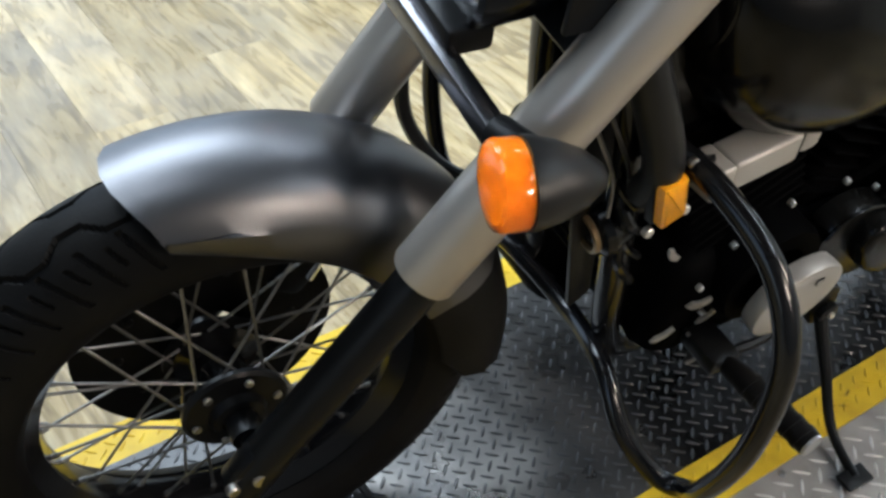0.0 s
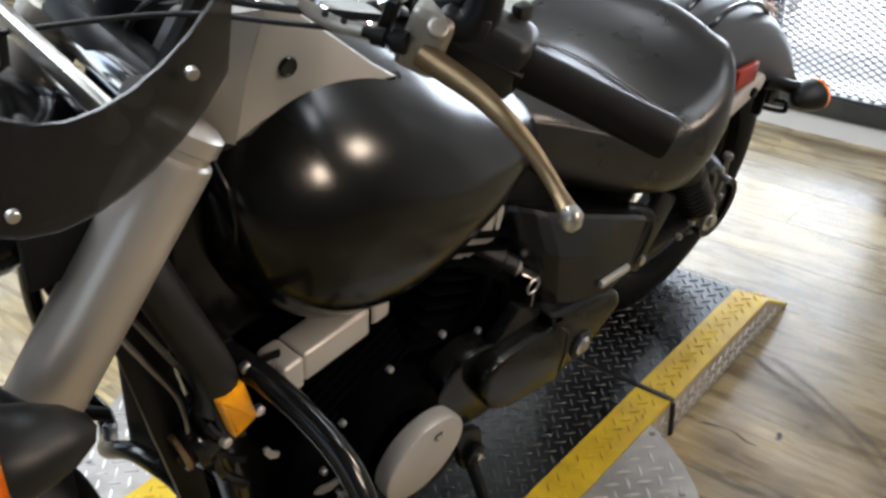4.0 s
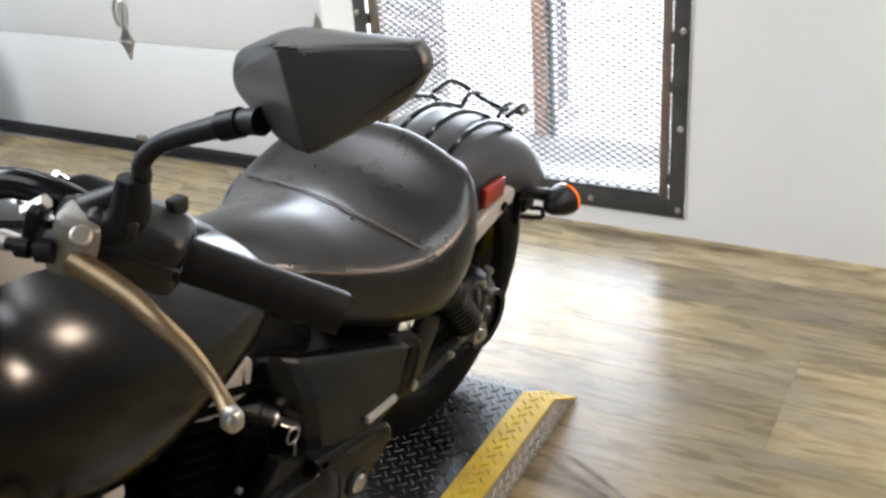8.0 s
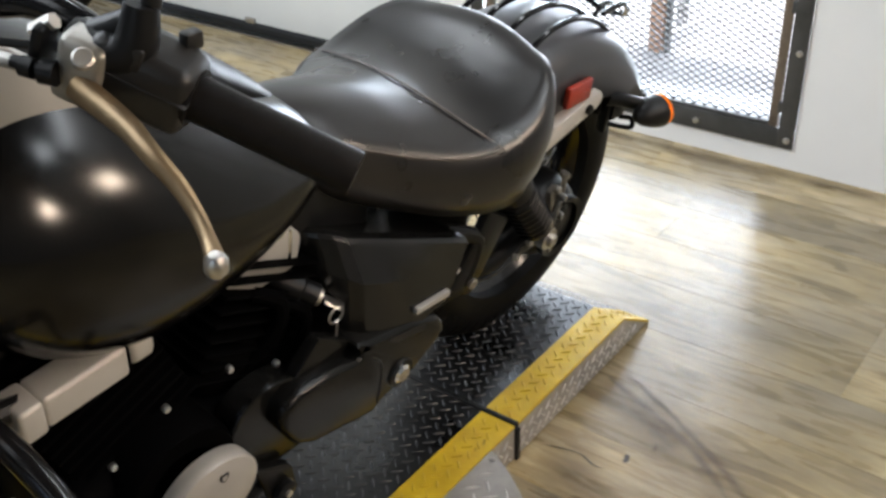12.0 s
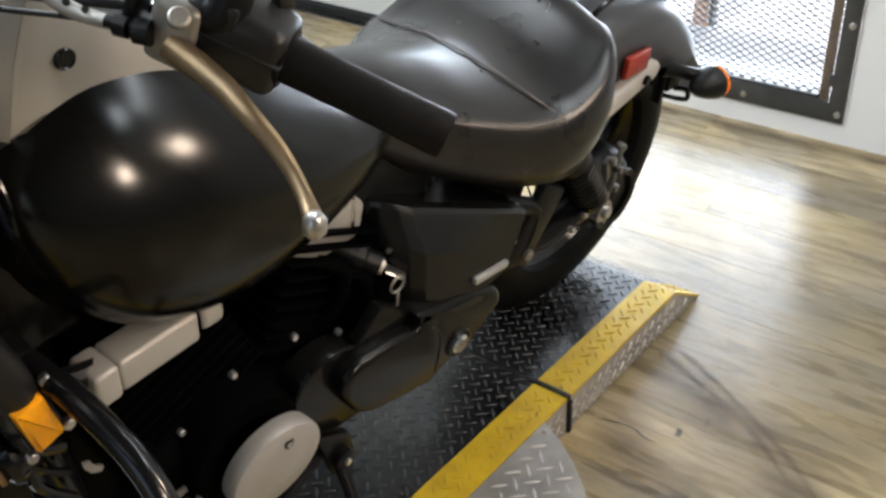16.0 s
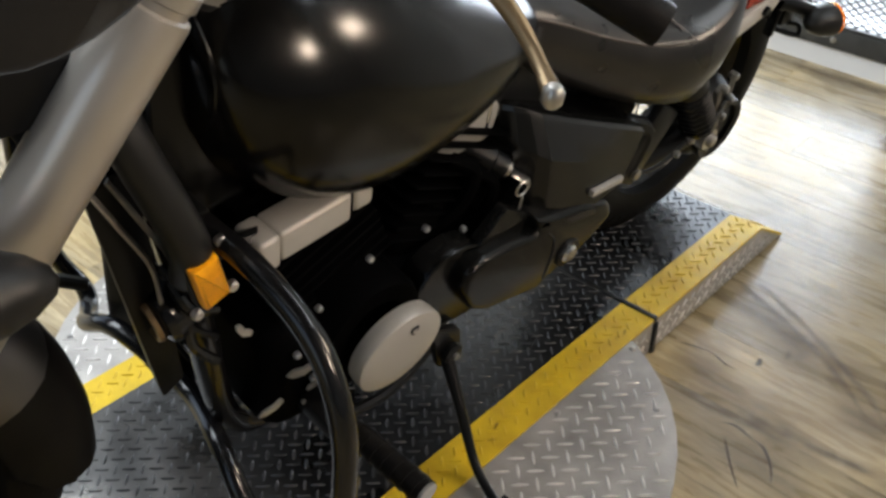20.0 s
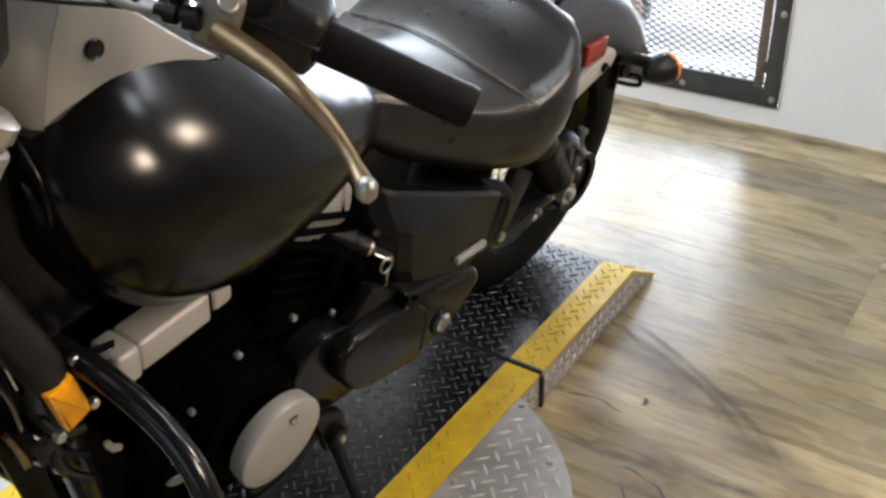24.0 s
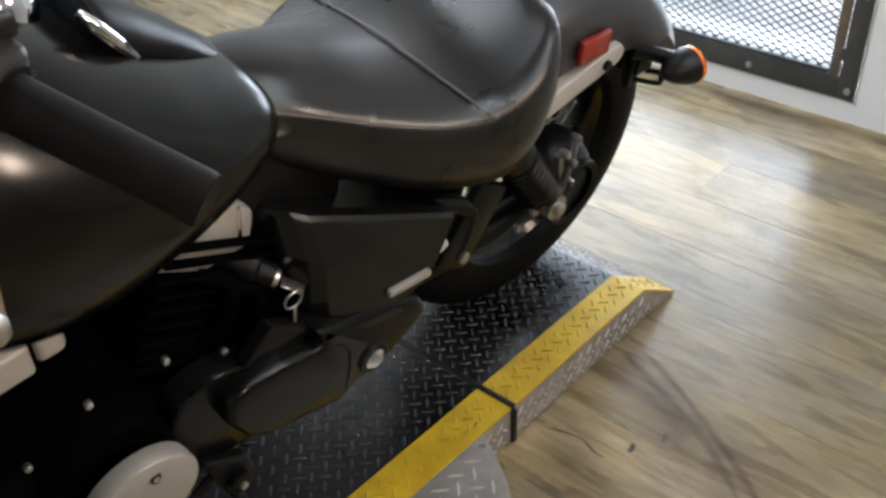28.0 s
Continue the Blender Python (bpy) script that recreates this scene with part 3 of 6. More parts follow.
for side, y0 in ((1, WIN_Y0), (-1, WIN_Y1)):
    part("angle_flange", box((0.008, 0.026, WIN_Z1 - WIN_Z0 - 0.1), (ROOM_X1 + 0.006, y0 + side * 0.066, zc), 0.002), RUST, win, "rusty inner angle")
    part("angle_web", box((0.05, 0.006, WIN_Z1 - WIN_Z0 - 0.1), (ROOM_X1 + 0.035, y0 + side * 0.079, zc), 0.001), RUST, win)
    for zz in (0.18, 0.46, 0.60, 0.86, 1.10):
        part("tack_weld", box((0.014, 0.014, 0.034), (ROOM_X1 - 0.001, y0 + side * 0.050, zz), 0.004), FRAME_STEEL, win)
part("angle_flange", box((0.05, WIN_Y1 - WIN_Y0 - 2.4 * fw, 0.012), (ROOM_X1 + 0.022, yc, WIN_Z0 + fw * 0.9), 0.002), FRAME_STEEL, win)
for yy in (WIN_Y0 + 0.018, WIN_Y1 - 0.018):
    for zz in (0.088, 0.34, 0.62, 0.90, 1.18):
        bolt((ROOM_X1 - 0.008, yy, zz), 0.009, 0.006, win, STEEL, (-1, 0, 0))
for yy in (0.30, 0.56, 0.82):
    bolt((ROOM_X1 - 0.008, yy, 0.088), 0.009, 0.006, win, STEEL, (-1, 0, 0))


def expanded(y0, y1, z0, z1, x, cy, cz, t):
    """Diamond lattice of thin strands, one mesh."""
    verts, faces = [], []

    def strand(a, b):
        n = len(verts)
        d = Vector((0, b[0] - a[0], b[1] - a[1])).normalized()
        s = Vector((0, -d.z, d.y)) * t / 2
        for q in (a, b):
            for dx, k in ((-t * 0.7, 1), (-t * 0.7, -1), (t * 0.7, -1), (t * 0.7, 1)):
                verts.append((x + dx, q[0] + s.y * k, q[1] + s.z * k))
        faces.extend([(n, n + 1, n + 5, n + 4), (n + 1, n + 2, n + 6, n + 5), (n + 2, n + 3, n + 7, n + 6), (n + 3, n, n + 4, n + 7)])

    rows, cols = int((z1 - z0) / cz), int((y1 - y0) / cy)
    for r in range(rows):
        for c in range(cols):
            ya, za = y0 + c * cy, z0 + r * cz
            if (r + c) % 2 == 0:
                strand((ya, za), (ya + cy, za + cz))
            else:
                strand((ya, za + cz), (ya + cy, za))
    me = bpy.data.meshes.new("expanded_metal")
    me.from_pydata(verts, [], faces)
    me.materials.append(MESH_STEEL)
    return me


mesh1 = new("expanded_metal", expanded(WIN_Y0 + 0.044, WIN_Y1 - 0.044, WIN_Z0 + 0.05, WIN_Z1 - fw, ROOM_X1 + 0.014, 0.0165, 0.0100, 0.0035))
mesh1.parent = win
tagged(mesh1, "dark expanded metal mesh", kind="stuff")
# the small mesh cage behind: cheeks, a brown post and a pale concrete apron
cage = thing("window_cage", pose(0, 0, 0), "outdoor cage of expanded metal around the window with a brown post", "cage")
for nm, yy in (("cage_cheek", 0.695), ("cage_cheek", 1.13)):
    me = expanded(1.62 if yy > 1 else 2.09, 2.05 if yy > 1 else 2.20, 0.1, 1.75, 0, 0.0145, 0.0088, 0.0026)
    ob = new(nm, me)
    ob.parent = cage
    ob.matrix_local = Matrix(((0, 1, 0, 0), (1, 0, 0, yy), (0, 0, 1, 0), (0, 0, 0, 1)))
    tagged(ob, kind="stuff")
part("post", box((0.05, 0.052, 1.9), (2.06, 0.745, 0.95), 0.004), BRICK, cage, "brown painted post")
part("post_angle", box((0.03, 0.016, 1.9), (2.06, 0.705, 0.95), 0.002), FRAME_STEEL, cage)
setting("ground", box((6, 9, 0.1), (4.6, 1.0, -0.03)), CONCRETE, "pale sunlit concrete apron outside the window", "ground")
back = setting("backdrop", box((0.02, 9, 5), (7.4, 1.0, 2.4)), OUTSIDE, "overexposed daylight outside the window", "backdrop")

# ---------------------------------------------------------------- lift
LZ = 0.0836
lift = thing("motorcycle_lift", pose(0, 0, 0), "low motorcycle lift of black tread plate with yellow edges", "lift")


def lugs(inside, height, x0, x1, y0, y1, p=0.0240, turn=0.0, length=0.0305, width=0.0066, rise=0.0022, m=None):
    """Raised lens-shaped lugs in the two-way pattern of tread plate, as one mesh: rows at 45 degrees."""
    verts, faces = [], []
    c45 = math.cos(radians(45 + turn))
    s45 = math.sin(radians(45 + turn))
    span = max(x1 - x0, y1 - y0)
    n = int(span / p) + 2
    cx, cy = (x0 + x1) / 2, (y0 + y1) / 2
    for i in range(-n, n + 1):
        for j in range(-n, n + 1):
            x, y = cx + (i * c45 - j * s45) * p, cy + (i * s45 + j * c45) * p
            if not (x0 <= x <= x1 and y0 <= y <= y1 and inside(x, y)):
                continue
            ux, uy = (c45, s45) if (i + j) % 2 else (-s45, c45)
            base = len(verts)
            ring = [(-0.5, 0), (-0.25, 0.42), (0, 0.5), (0.25, 0.42), (0.5, 0), (0.25, -0.42), (0, -0.5), (-0.25, -0.42)]
            for a, b in ring:
                px, py = a * length, b * width
                xx, yy = x + px * ux - py * uy, y + px * uy + py * ux
                verts.append((xx, yy, height(xx, yy) - 0.0004))
            for a, b in ((-0.28, 0), (0, 0.22), (0.28, 0), (0, -0.22)):
                px, py = a * length, b * width
                xx, yy = x + px * ux - py * uy, y + px * uy + py * ux
                verts.append((xx, yy, height(xx, yy) + rise))
            t = [base + 8 + k for k in range(4)]
            r = [base + k for k in range(8)]
            faces += [(r[0], t[0], r[1]), (r[1], t[0], t[1]), (r[1], t[1], r[2]), (r[2], t[1], r[3]), (r[3], t[1], t[2]), (r[3], t[2], r[4]), (r[4], t[2], r[5]), (r[5], t[2], t[3]), (r[5], t[3], r[6]), (r[6], t[3], r[7]), (r[7], t[3], t[0]), (r[7], t[0], r[0]), tuple(t)]
    me = bpy.data.meshes.new("tread_pattern")
    me.from_pydata(verts, [], faces)
    if m:
        me.transform(m)
    return me


def lug_part(parent, mat, *args, **kw):
    ob = new("tread_pattern", lugs(*args, **kw))
    ob.data.materials.append(mat)
    ob.parent = parent
    return tagged(ob, kind="stuff")


KNEE, TAIL = 0.405, 0.527


def deck(x, y):
    return LZ if x < KNEE else LZ + (0.008 - LZ) * (x - KNEE) / (TAIL - KNEE)


def plate(x0, x1, y0, y1, thick=0.006):
    xs = [x for x in (x0, KNEE, x1) if x0 <= x <= x1]
    return loft([[(x, y0, deck(x, 0)), (x, y1, deck(x, 0)), (x, y1, deck(x, 0) - thick), (x, y0, deck(x, 0) - thick)] for x in xs])


W, S = 0.60, 0.066
any_where = lambda x, y: True  # noqa: E731
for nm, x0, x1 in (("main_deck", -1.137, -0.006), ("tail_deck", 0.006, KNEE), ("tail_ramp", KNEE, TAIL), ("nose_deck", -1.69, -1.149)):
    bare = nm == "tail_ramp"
    body = part(nm, plate(x0, x1, S, W - S), PLATE_WORN if bare else PLATE_SCUFF_GLARE if nm == "main_deck" else PLATE_BLACK, lift, "bare tread plate ramp" if bare else "black painted tread plate")
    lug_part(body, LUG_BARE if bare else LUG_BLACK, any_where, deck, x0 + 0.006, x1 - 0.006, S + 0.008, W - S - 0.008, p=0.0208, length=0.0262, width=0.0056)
    for y0, y1 in ((-0.0065, S), (W - S, W + 0.0065)):
        stripe = part("edge_stripe", plate(x0, x1, y0, y1), PLATE_YELLOW, lift, "yellow painted edge")
        lug_part(stripe, PLATE_YELLOW, any_where, deck, x0 + 0.008, x1 - 0.008, y0 + 0.010, y1 - 0.006, p=0.0208, length=0.0250, width=0.0050)
for nm, x0, x1 in (("main", -1.137, -0.006), ("tail", 0.006, TAIL), ("nose", -1.69, -1.149)):
    for y in (-0.003, W + 0.003):
        xs = [x for x in (x0, KNEE, x1) if x0 <= x <= x1]
        skirt = loft([[(x, y - 0.003, deck(x, 0) - 0.0065), (x, y + 0.003, deck(x, 0) - 0.0065), (x, y + 0.003, 0.006), (x, y - 0.003, 0.006)] for x in xs])
        sk = part("side_skirt", skirt, PLATE_BARE, lift, "bare tread plate skirt")
        # black strip drawn for the dirt and shadow line at the skirt's bottom
        part("skirt_base_line", box((x1 - x0, 0.006, 0.005), ((x0 + x1) / 2, y + (0.004 if y < 0 else -0.004), 0.003)), CABLE, sk)
        if y < 0:
            turned = Matrix(((1, 0, 0, 0), (0, 0, -1, -0.006), (0, 1, 0, 0), (0, 0, 0, 1)))
            lug_part(sk, LUG_BARE, lambda x, z: z < deck(x, 0) - 0.018, lambda x, y: 0.0, x0 + 0.010, x1 - 0.010, 0.010, LZ - 0.010, p=0.0205, length=0.0250, width=0.0038, m=turned)
part("joint_seal", join(box((0.012, W + 0.016, 0.02), (0, W / 2, LZ - 0.0075), 0.002), box((0.012, 0.008, LZ - 0.012), (0, -0.008, LZ / 2 - 0.004), 0.002)), CABLE, lift, "black rubber joint strip")
part("joint_seal", box((0.010, W + 0.006, 0.02), (-1.143, W / 2, LZ - 0.010), 0.002), CABLE, lift)
WC, WR = (-0.48, 0.16), 0.433
for side in (0, 1):
    arc = []
    for k in range(49):
        a = math.pi * 2 * k / 48
        arc.append((WC[0] + WR * math.cos(a), WC[1] + WR * math.sin(a)))
    arc = [(x, min(y, -0.007)) for x, y in arc if y < -0.004]
    arc.sort(key=lambda q: math.atan2(q[1] - WC[1], q[0] - WC[0]))
    flip = Matrix.Identity(4) if side == 0 else Matrix.Translation((0, W, 0)) @ Matrix.Diagonal((1, -1, 1, 1))
    wing = part("side_wing", slab(arc, 0.006, Matrix.Translation((0, 0, LZ - 0.008)), 0.0) if side == 0 else move(slab(arc, 0.006, Matrix.Translation((0, 0, LZ - 0.008))), flip), PLATE_BARE, lift, "round bare tread plate side wing")
    lug_part(wing, LUG_BARE, lambda x, y: (x - WC[0]) ** 2 + (y - WC[1]) ** 2 < (WR - 0.02) ** 2, lambda x, y: LZ - 0.002, WC[0] - WR, WC[0] + WR, -0.28, -0.014, p=0.0270, length=0.0335, width=0.0056, m=flip)
    wall_pts = [[(x, y, LZ - 0.008), (x, y, 0.001), (WC[0] + (x - WC[0]) * 0.985, WC[1] + (y - WC[1]) * 0.985, 0.001), (WC[0] + (x - WC[0]) * 0.985, WC[1] + (y - WC[1]) * 0.985, LZ - 0.008)] for x, y in arc]
    part("wing_skirt", move(loft(wall_pts), flip), PLATE_BARE, wing)
    for rx, ry in ((-0.319, -0.019), (-0.20, -0.135), (-0.62, -0.019), (-0.76, -0.135), (-0.10, -0.022)):
        part("rivet", move(lathe([(0, 0.0045), (0.004, 0.004), (0.0065, 0.0)], 10, Matrix.Translation((rx, ry, LZ - 0.002))), flip), STEEL, wing)

# ---------------------------------------------------------------- motorcycle
BIKE = Matrix.Translation((0, 0.276, LZ)) @ pose(0, 0, 0, 0, 0, -3.4) @ pose(0, 0, 0, 11.0, 0, 0)
bike = thing("motorcycle", BIKE, "black cruiser motorcycle with grey fork covers leaning on its side stand", "motorcycle")
# forward is -x, left is -y
FA = Vector((-1.311, 0.0, 0.326))  # front axle
RA = Vector((0.251, 0.0, 0.313))  # rear axle
LEG = Vector((0.565, 0.0, 0.825))
TURN = Matrix.Translation(FA) @ Matrix.Rotation(radians(-5), 4, LEG) @ Matrix.Translation(-FA)
STEER = Matrix.Translation(FA) @ Matrix.Rotation(radians(4.2), 4, "X") @ Matrix.Translation(-FA) @ TURN


def fp(s, off=0.0, y=0.0):
    """A point on the fork: s up the leg from the axle, off in front of it."""
    return FA + LEG * s + Vector((-0.825, 0, 0.565)) * off + Vector((0, y, 0))


def front(bm):
    return move(bm, STEER)


def tyre_mesh(R, half, rim, deep, n):
    """Tyre round the y axis: a zigzag groove on either side of the crown and curved sipes down the shoulders."""
    prof = []
    for k in range(121):
        a = -1.0 + 2.0 * k / 120
        ang = a * radians(118)
        prof.append((half * math.sin(ang), R - half * 1.02 * (1 - math.cos(ang)), a))
    prof = [(-half * 0.62, rim, -2)] + [p for p in prof if p[1] > rim] + [(half * 0.62, rim, 2)]
    bm = bmesh.new()
    vs = []
    for i in range(n):
        th = 2 * math.pi * i / n
        j = i * 432 / n
        saw = abs((j % 18) / 9 - 1) * 2 - 1
        wave = 0.19 + 0.055 * max(-1.0, min(1.0, 2.4 * saw))
        ring = []
        for y, r, a in prof:
            f = abs(a)
            cut = abs(f - wave) < 0.024 or (0.29 < f < 0.68 and (j + 14 * (f - 0.29)) % 9 < 1.2) or (0.36 < f < 0.52 and (j + 4.5 + 14 * (f - 0.29)) % 9 < 0.8)
            d = deep if cut else 0.0
            ring.append(bm.verts.new(((r - d) * math.cos(th), y * (1 - d * 4), (r - d) * math.sin(th))))
        vs.append(ring)
    for i in range(n):
        one, two = vs[i], vs[(i + 1) % n]
        for k in range(len(one) - 1):
            bm.faces.new((one[k], one[k + 1], two[k + 1], two[k]))
    return bm


YAX = Matrix.Rotation(radians(90), 4, "X")  # z axis of a lathe -> -y


def spoked_wheel(name, parent, place, R, half, rim_r, spokes, label):
    rim_prof = [(rim_r + 0.004, -half * 0.66), (rim_r + 0.012, -half * 0.62), (rim_r + 0.006, -half * 0.5), (rim_r - 0.008, -half * 0.34), (rim_r - 0.014, 0), (rim_r - 0.008, half * 0.34), (rim_r + 0.006, half * 0.5), (rim_r + 0.012, half * 0.62), (rim_r + 0.004, half * 0.66), (rim_r - 0.004, half * 0.52), (rim_r - 0.020, half * 0.30), (rim_r - 0.024, 0), (rim_r - 0.020, -half * 0.30), (rim_r - 0.004, -half * 0.52), (rim_r + 0.004, -half * 0.66)]
    w = part(name, lathe(rim_prof, 72, place @ YAX), GLOSS_BLACK, parent, label)
    part("tyre", move(tyre_mesh(R, half, rim_r - 0.002, 0.0050, 1080 if spokes == 40 else 360), place), TYRE, w, "black treaded rubber tyre")
    hub = [(0, 0.055), (0.02, 0.055), (0.034, 0.046), (0.052, 0.04), (0.052, 0.034), (0.03, 0.028), (0.028, -0.028), (0.052, -0.034), (0.052, -0.04), (0.03, -0.05), (0.0, -0.052)]
    part("hub", lathe(hub, 32, place @ YAX), GLOSS_BLACK, w, "black wheel hub")
    for k in range(spokes):
        side = -1 if k % 2 else 1
        lead = 1 if (k // 2) % 2 else -1
        a = 2 * math.pi * k / spokes
        b = a + lead * radians(48)
        p0 = place @ Vector((0.046 * math.cos(b), side * 0.037, 0.046 * math.sin(b)))
        p1 = place @ Vector(((rim_r - 0.018) * math.cos(a), side * 0.006, (rim_r - 0.018) * math.sin(a)))
        part("spoke", rod(p0, p1, 0.0019, 6), SPOKE, w)
        q = p0.lerp(p1, 0.93)
        part("nipple", rod(q, p1, 0.0034, 6), SPOKE, w)
    return w


# front wheel
fw_pose = TURN @ Matrix.Translation(FA)
wheel_f = spoked_wheel("front_wheel", bike, fw_pose, 0.327, 0.062, 0.226, 40, "black spoked front wheel")
disc = [(0.04, 0.002), (0.158, 0.002), (0.160, 0.0), (0.158, -0.002), (0.04, -0.002), (0.04, 0.002)]
part("brake_disc", lathe(disc, 48, fw_pose @ Matrix.Translation((0, 0.075, 0)) @ YAX), DISC, wheel_f, "dark steel brake disc")
part("axle", rod(fw_pose @ Vector((0, -0.135, 0)), fw_pose @ Vector((0, 0.135, 0)), 0.009, 12), SATIN_BLACK, wheel_f)
for s in (-1, 1):
    flange = part("hub_flange", lathe([(0.020, 0.062), (0.030, 0.060), (0.034, 0.050), (0.058, 0.047), (0.062, 0.043), (0.062, 0.038), (0.030, 0.036)], 40, fw_pose @ Matrix.Diagonal((1, -s, 1, 1)) @ YAX), SATIN_BLACK, wheel_f, "black hub flange")
    for k in range(6):
        a = radians(60 * k + 10)
        bolt(fw_pose @ Vector((0.048 * math.cos(a), s * 0.046, 0.048 * math.sin(a))), 0.0055, 0.006, flange, STEEL, (0, s, 0), "flange_bolt")
    part("axle_spacer", rod(fw_pose @ Vector((0, s * 0.058, 0)), fw_pose @ Vector((0, s * 0.088, 0)), 0.018, 20), SATIN_TUBE, wheel_f)
for k in range(10):
    a = radians(36 * k)
    bolt(fw_pose @ Vector((0.105 * math.cos(a), 0.072, 0.105 * math.sin(a))), 0.006, 0.004, wheel_f, SATIN_BLACK, (0, -1, 0), "disc_button")
part("valve", rod(fw_pose @ Vector((0.12, -0.01, 0.17)), fw_pose @ Vector((0.10, -0.018, 0.15)), 0.004, 8), CHROME, wheel_f)

# front fender: a deep curved blade over the wheel
def fender(place, R, a0, a1, halfw, skirt, steps=36, flare=None, nose=0.0, lo=0.0, hi=1.0):
    outer = []
    for i in range(steps + 1):
        t = lo + (hi - lo) * i / steps
        a = radians(a0 + (a1 - a0) * t)
        sk = skirt * (0.55 + 0.45 * math.sin(math.pi * min(1, max(0, t)))) if flare is None else flare(t)
        sk *= 1 - 0.30 * max(0.0, (t - 0.80) / 0.20) ** 2
        hw = halfw * (1 - 0.12 * t**6 if nose else 1.0)
        sect = [(-hw * 1.0, -sk), (-hw * 1.02, -sk * 0.45), (-hw * 0.97, -0.018), (-hw * 0.86, 0.002), (-hw * 0.62, 0.018), (-hw * 0.32, 0.0265), (0, 0.029)]
        sect = sect + [(-y, d) for y, d in sect[-2::-1]]
        outer.append([(a + radians(nose) * t**3 * (1 - (y / hw) ** 2), y, R + d) for y, d in sect])
    def at(a, y, r):
        return (r * math.cos(a), y, r * math.sin(a))
    rings = []
    for row in outer:
        up = [at(a, y, r) for a, y, r in row]
        down = [at(a, y * 0.965, r - 0.004) for a, y, r in row][::-1]
        rings.append(up + down)
    return move(loft(rings), place)


def mud_flare(t):
    return 0.030 + 0.052 * min(1.0, (1 - t) / 0.5) ** 0.7 * min(1.0, 0.4 + t / 0.15)


mud = part("front_fender", fender(fw_pose, 0.326, -6, 99, 0.085, 0.075, flare=mud_flare, nose=5.0, lo=0.30), FENDER_GREY, bike, "satin grey front fender")
part("mud_flap", fender(fw_pose, 0.3255, -6, 99, 0.0845, 0.075, 14, flare=mud_flare, hi=0.305), TYRE, mud, "black plastic mud flap")

# fork
for s in (-1, 1):
    y = s * 0.115
    low = part("fork_slider", front(lathe([(0, -0.045), (0.018, -0.045), (0.027, -0.035), (0.027, 0.02), (0.0255, 0.05), (0.0255, 0.34), (0, 0.34)], 24, aim(fp(0, -0.004, y), fp(1, -0.004, y)))), SATIN_BLACK, bike, "satin black lower fork leg")
    part("axle_clamp", front(box((0.05, 0.03, 0.05), (0, 0, 0), 0.008, m=Matrix.Translation(fp(0.0, 0.0, y)) @ Matrix.Rotation(radians(34), 4, "Y"))), SATIN_BLACK, low)
    bolt(STEER @ fp(0.0, 0.0, y + s * 0.014), 0.0125, 0.012, low, STEEL, (0, s, 0), "axle_bolt")
    bolt(STEER @ fp(-0.028, 0.02, y + s * 0.012), 0.008, 0.01, low, STEEL, (0, s, 0), "pinch_bolt")
    up = part("fork_cover", front(lathe([(0.0265, 0.306), (0.032, 0.306), (0.0345, 0.311), (0.0345, 0.722), (0.0335, 0.727), (0.029, 0.729), (0.029, 0.736), (0.032, 0.738), (0.032, 0.752), (0.024, 0.757), (0.0, 0.757)], 32, aim(fp(0, 0, y), fp(1, 0, y)))), FORK_GREY, bike, "warm grey fork cover")
part("lower_yoke", front(box((0.06, 0.20, 0.034), (0, 0, 0), 0.008, m=Matrix.Translation(fp(0.57, -0.02)) @ Matrix.Rotation(radians(34), 4, "Y"))), SATIN_BLACK, bike)
part("upper_yoke", front(box((0.055, 0.18, 0.03), (0, 0, 0), 0.008, m=Matrix.Translation(fp(0.765, 0.005)) @ Matrix.Rotation(radians(34), 4, "Y"))), SATIN_BLACK, bike)
part("caliper", front(box((0.05, 0.06, 0.10), (0, 0, 0), 0.012, m=Matrix.Translation(fp(0.13, -0.06, 0.098)) @ Matrix.Rotation(radians(34), 4, "Y"))), SATIN_BLACK, bike)
part("brake_hose", tube([(-1.00, 0.115, 0.80), (-1.03, 0.12, 0.70), (-1.036, 0.12, 0.60), (-1.02, 0.12, 0.52), (-0.964, 0.12, 0.43), (-0.88, 0.10, 0.37)], 0.0095, 10), CABLE, bike)

# headlamp, signals and their bar
lamp_c = STEER @ Vector((-1.045, 0.03, 0.866))
HEAD = Matrix.Translation(lamp_c) @ Matrix.Rotation(radians(-13), 4, "Z") @ Matrix.Rotation(radians(-95), 4, "Y")
bucket = part("headlamp", lathe([(0.0, -0.125), (0.04, -0.12), (0.075, -0.085), (0.092, -0.03), (0.096, 0.01), (0.094, 0.024), (0.088, 0.028), (0.086, 0.02)], 48, HEAD), GLOSS_BLACK, bike, "gloss black headlamp shell")
part("reflector", lathe([(0.02, -0.055), (0.05, -0.045), (0.075, -0.015), (0.0865, 0.016)], 48, HEAD), HEAD_REFLECTOR, bucket, "bright headlamp reflector")
part("bulb", lathe([(0, 0.0), (0.01, -0.005), (0.012, -0.05), (0, -0.055)], 16, HEAD), CHROME, bucket)
part("lens", lathe([(0.0, 0.046), (0.03, 0.043), (0.06, 0.035), (0.08, 0.026), (0.087, 0.018), (0.083, 0.017), (0.06, 0.031), (0.03, 0.039), (0.0, 0.042)], 48, HEAD), GLASS, bucket, "clear domed headlamp lens").visible_shadow = False
bar = part("signal_bar", front(box((0.022, 0.34, 0.026), (-1.09, 0.02, 0.756), 0.004)), BAR_METAL, bike, "dark metal turn signal bar")
part("lamp_bracket", front(box((0.05, 0.08, 0.03), (-1.065, 0.02, 0.772), 0.006)), SATIN_BLACK, bar)


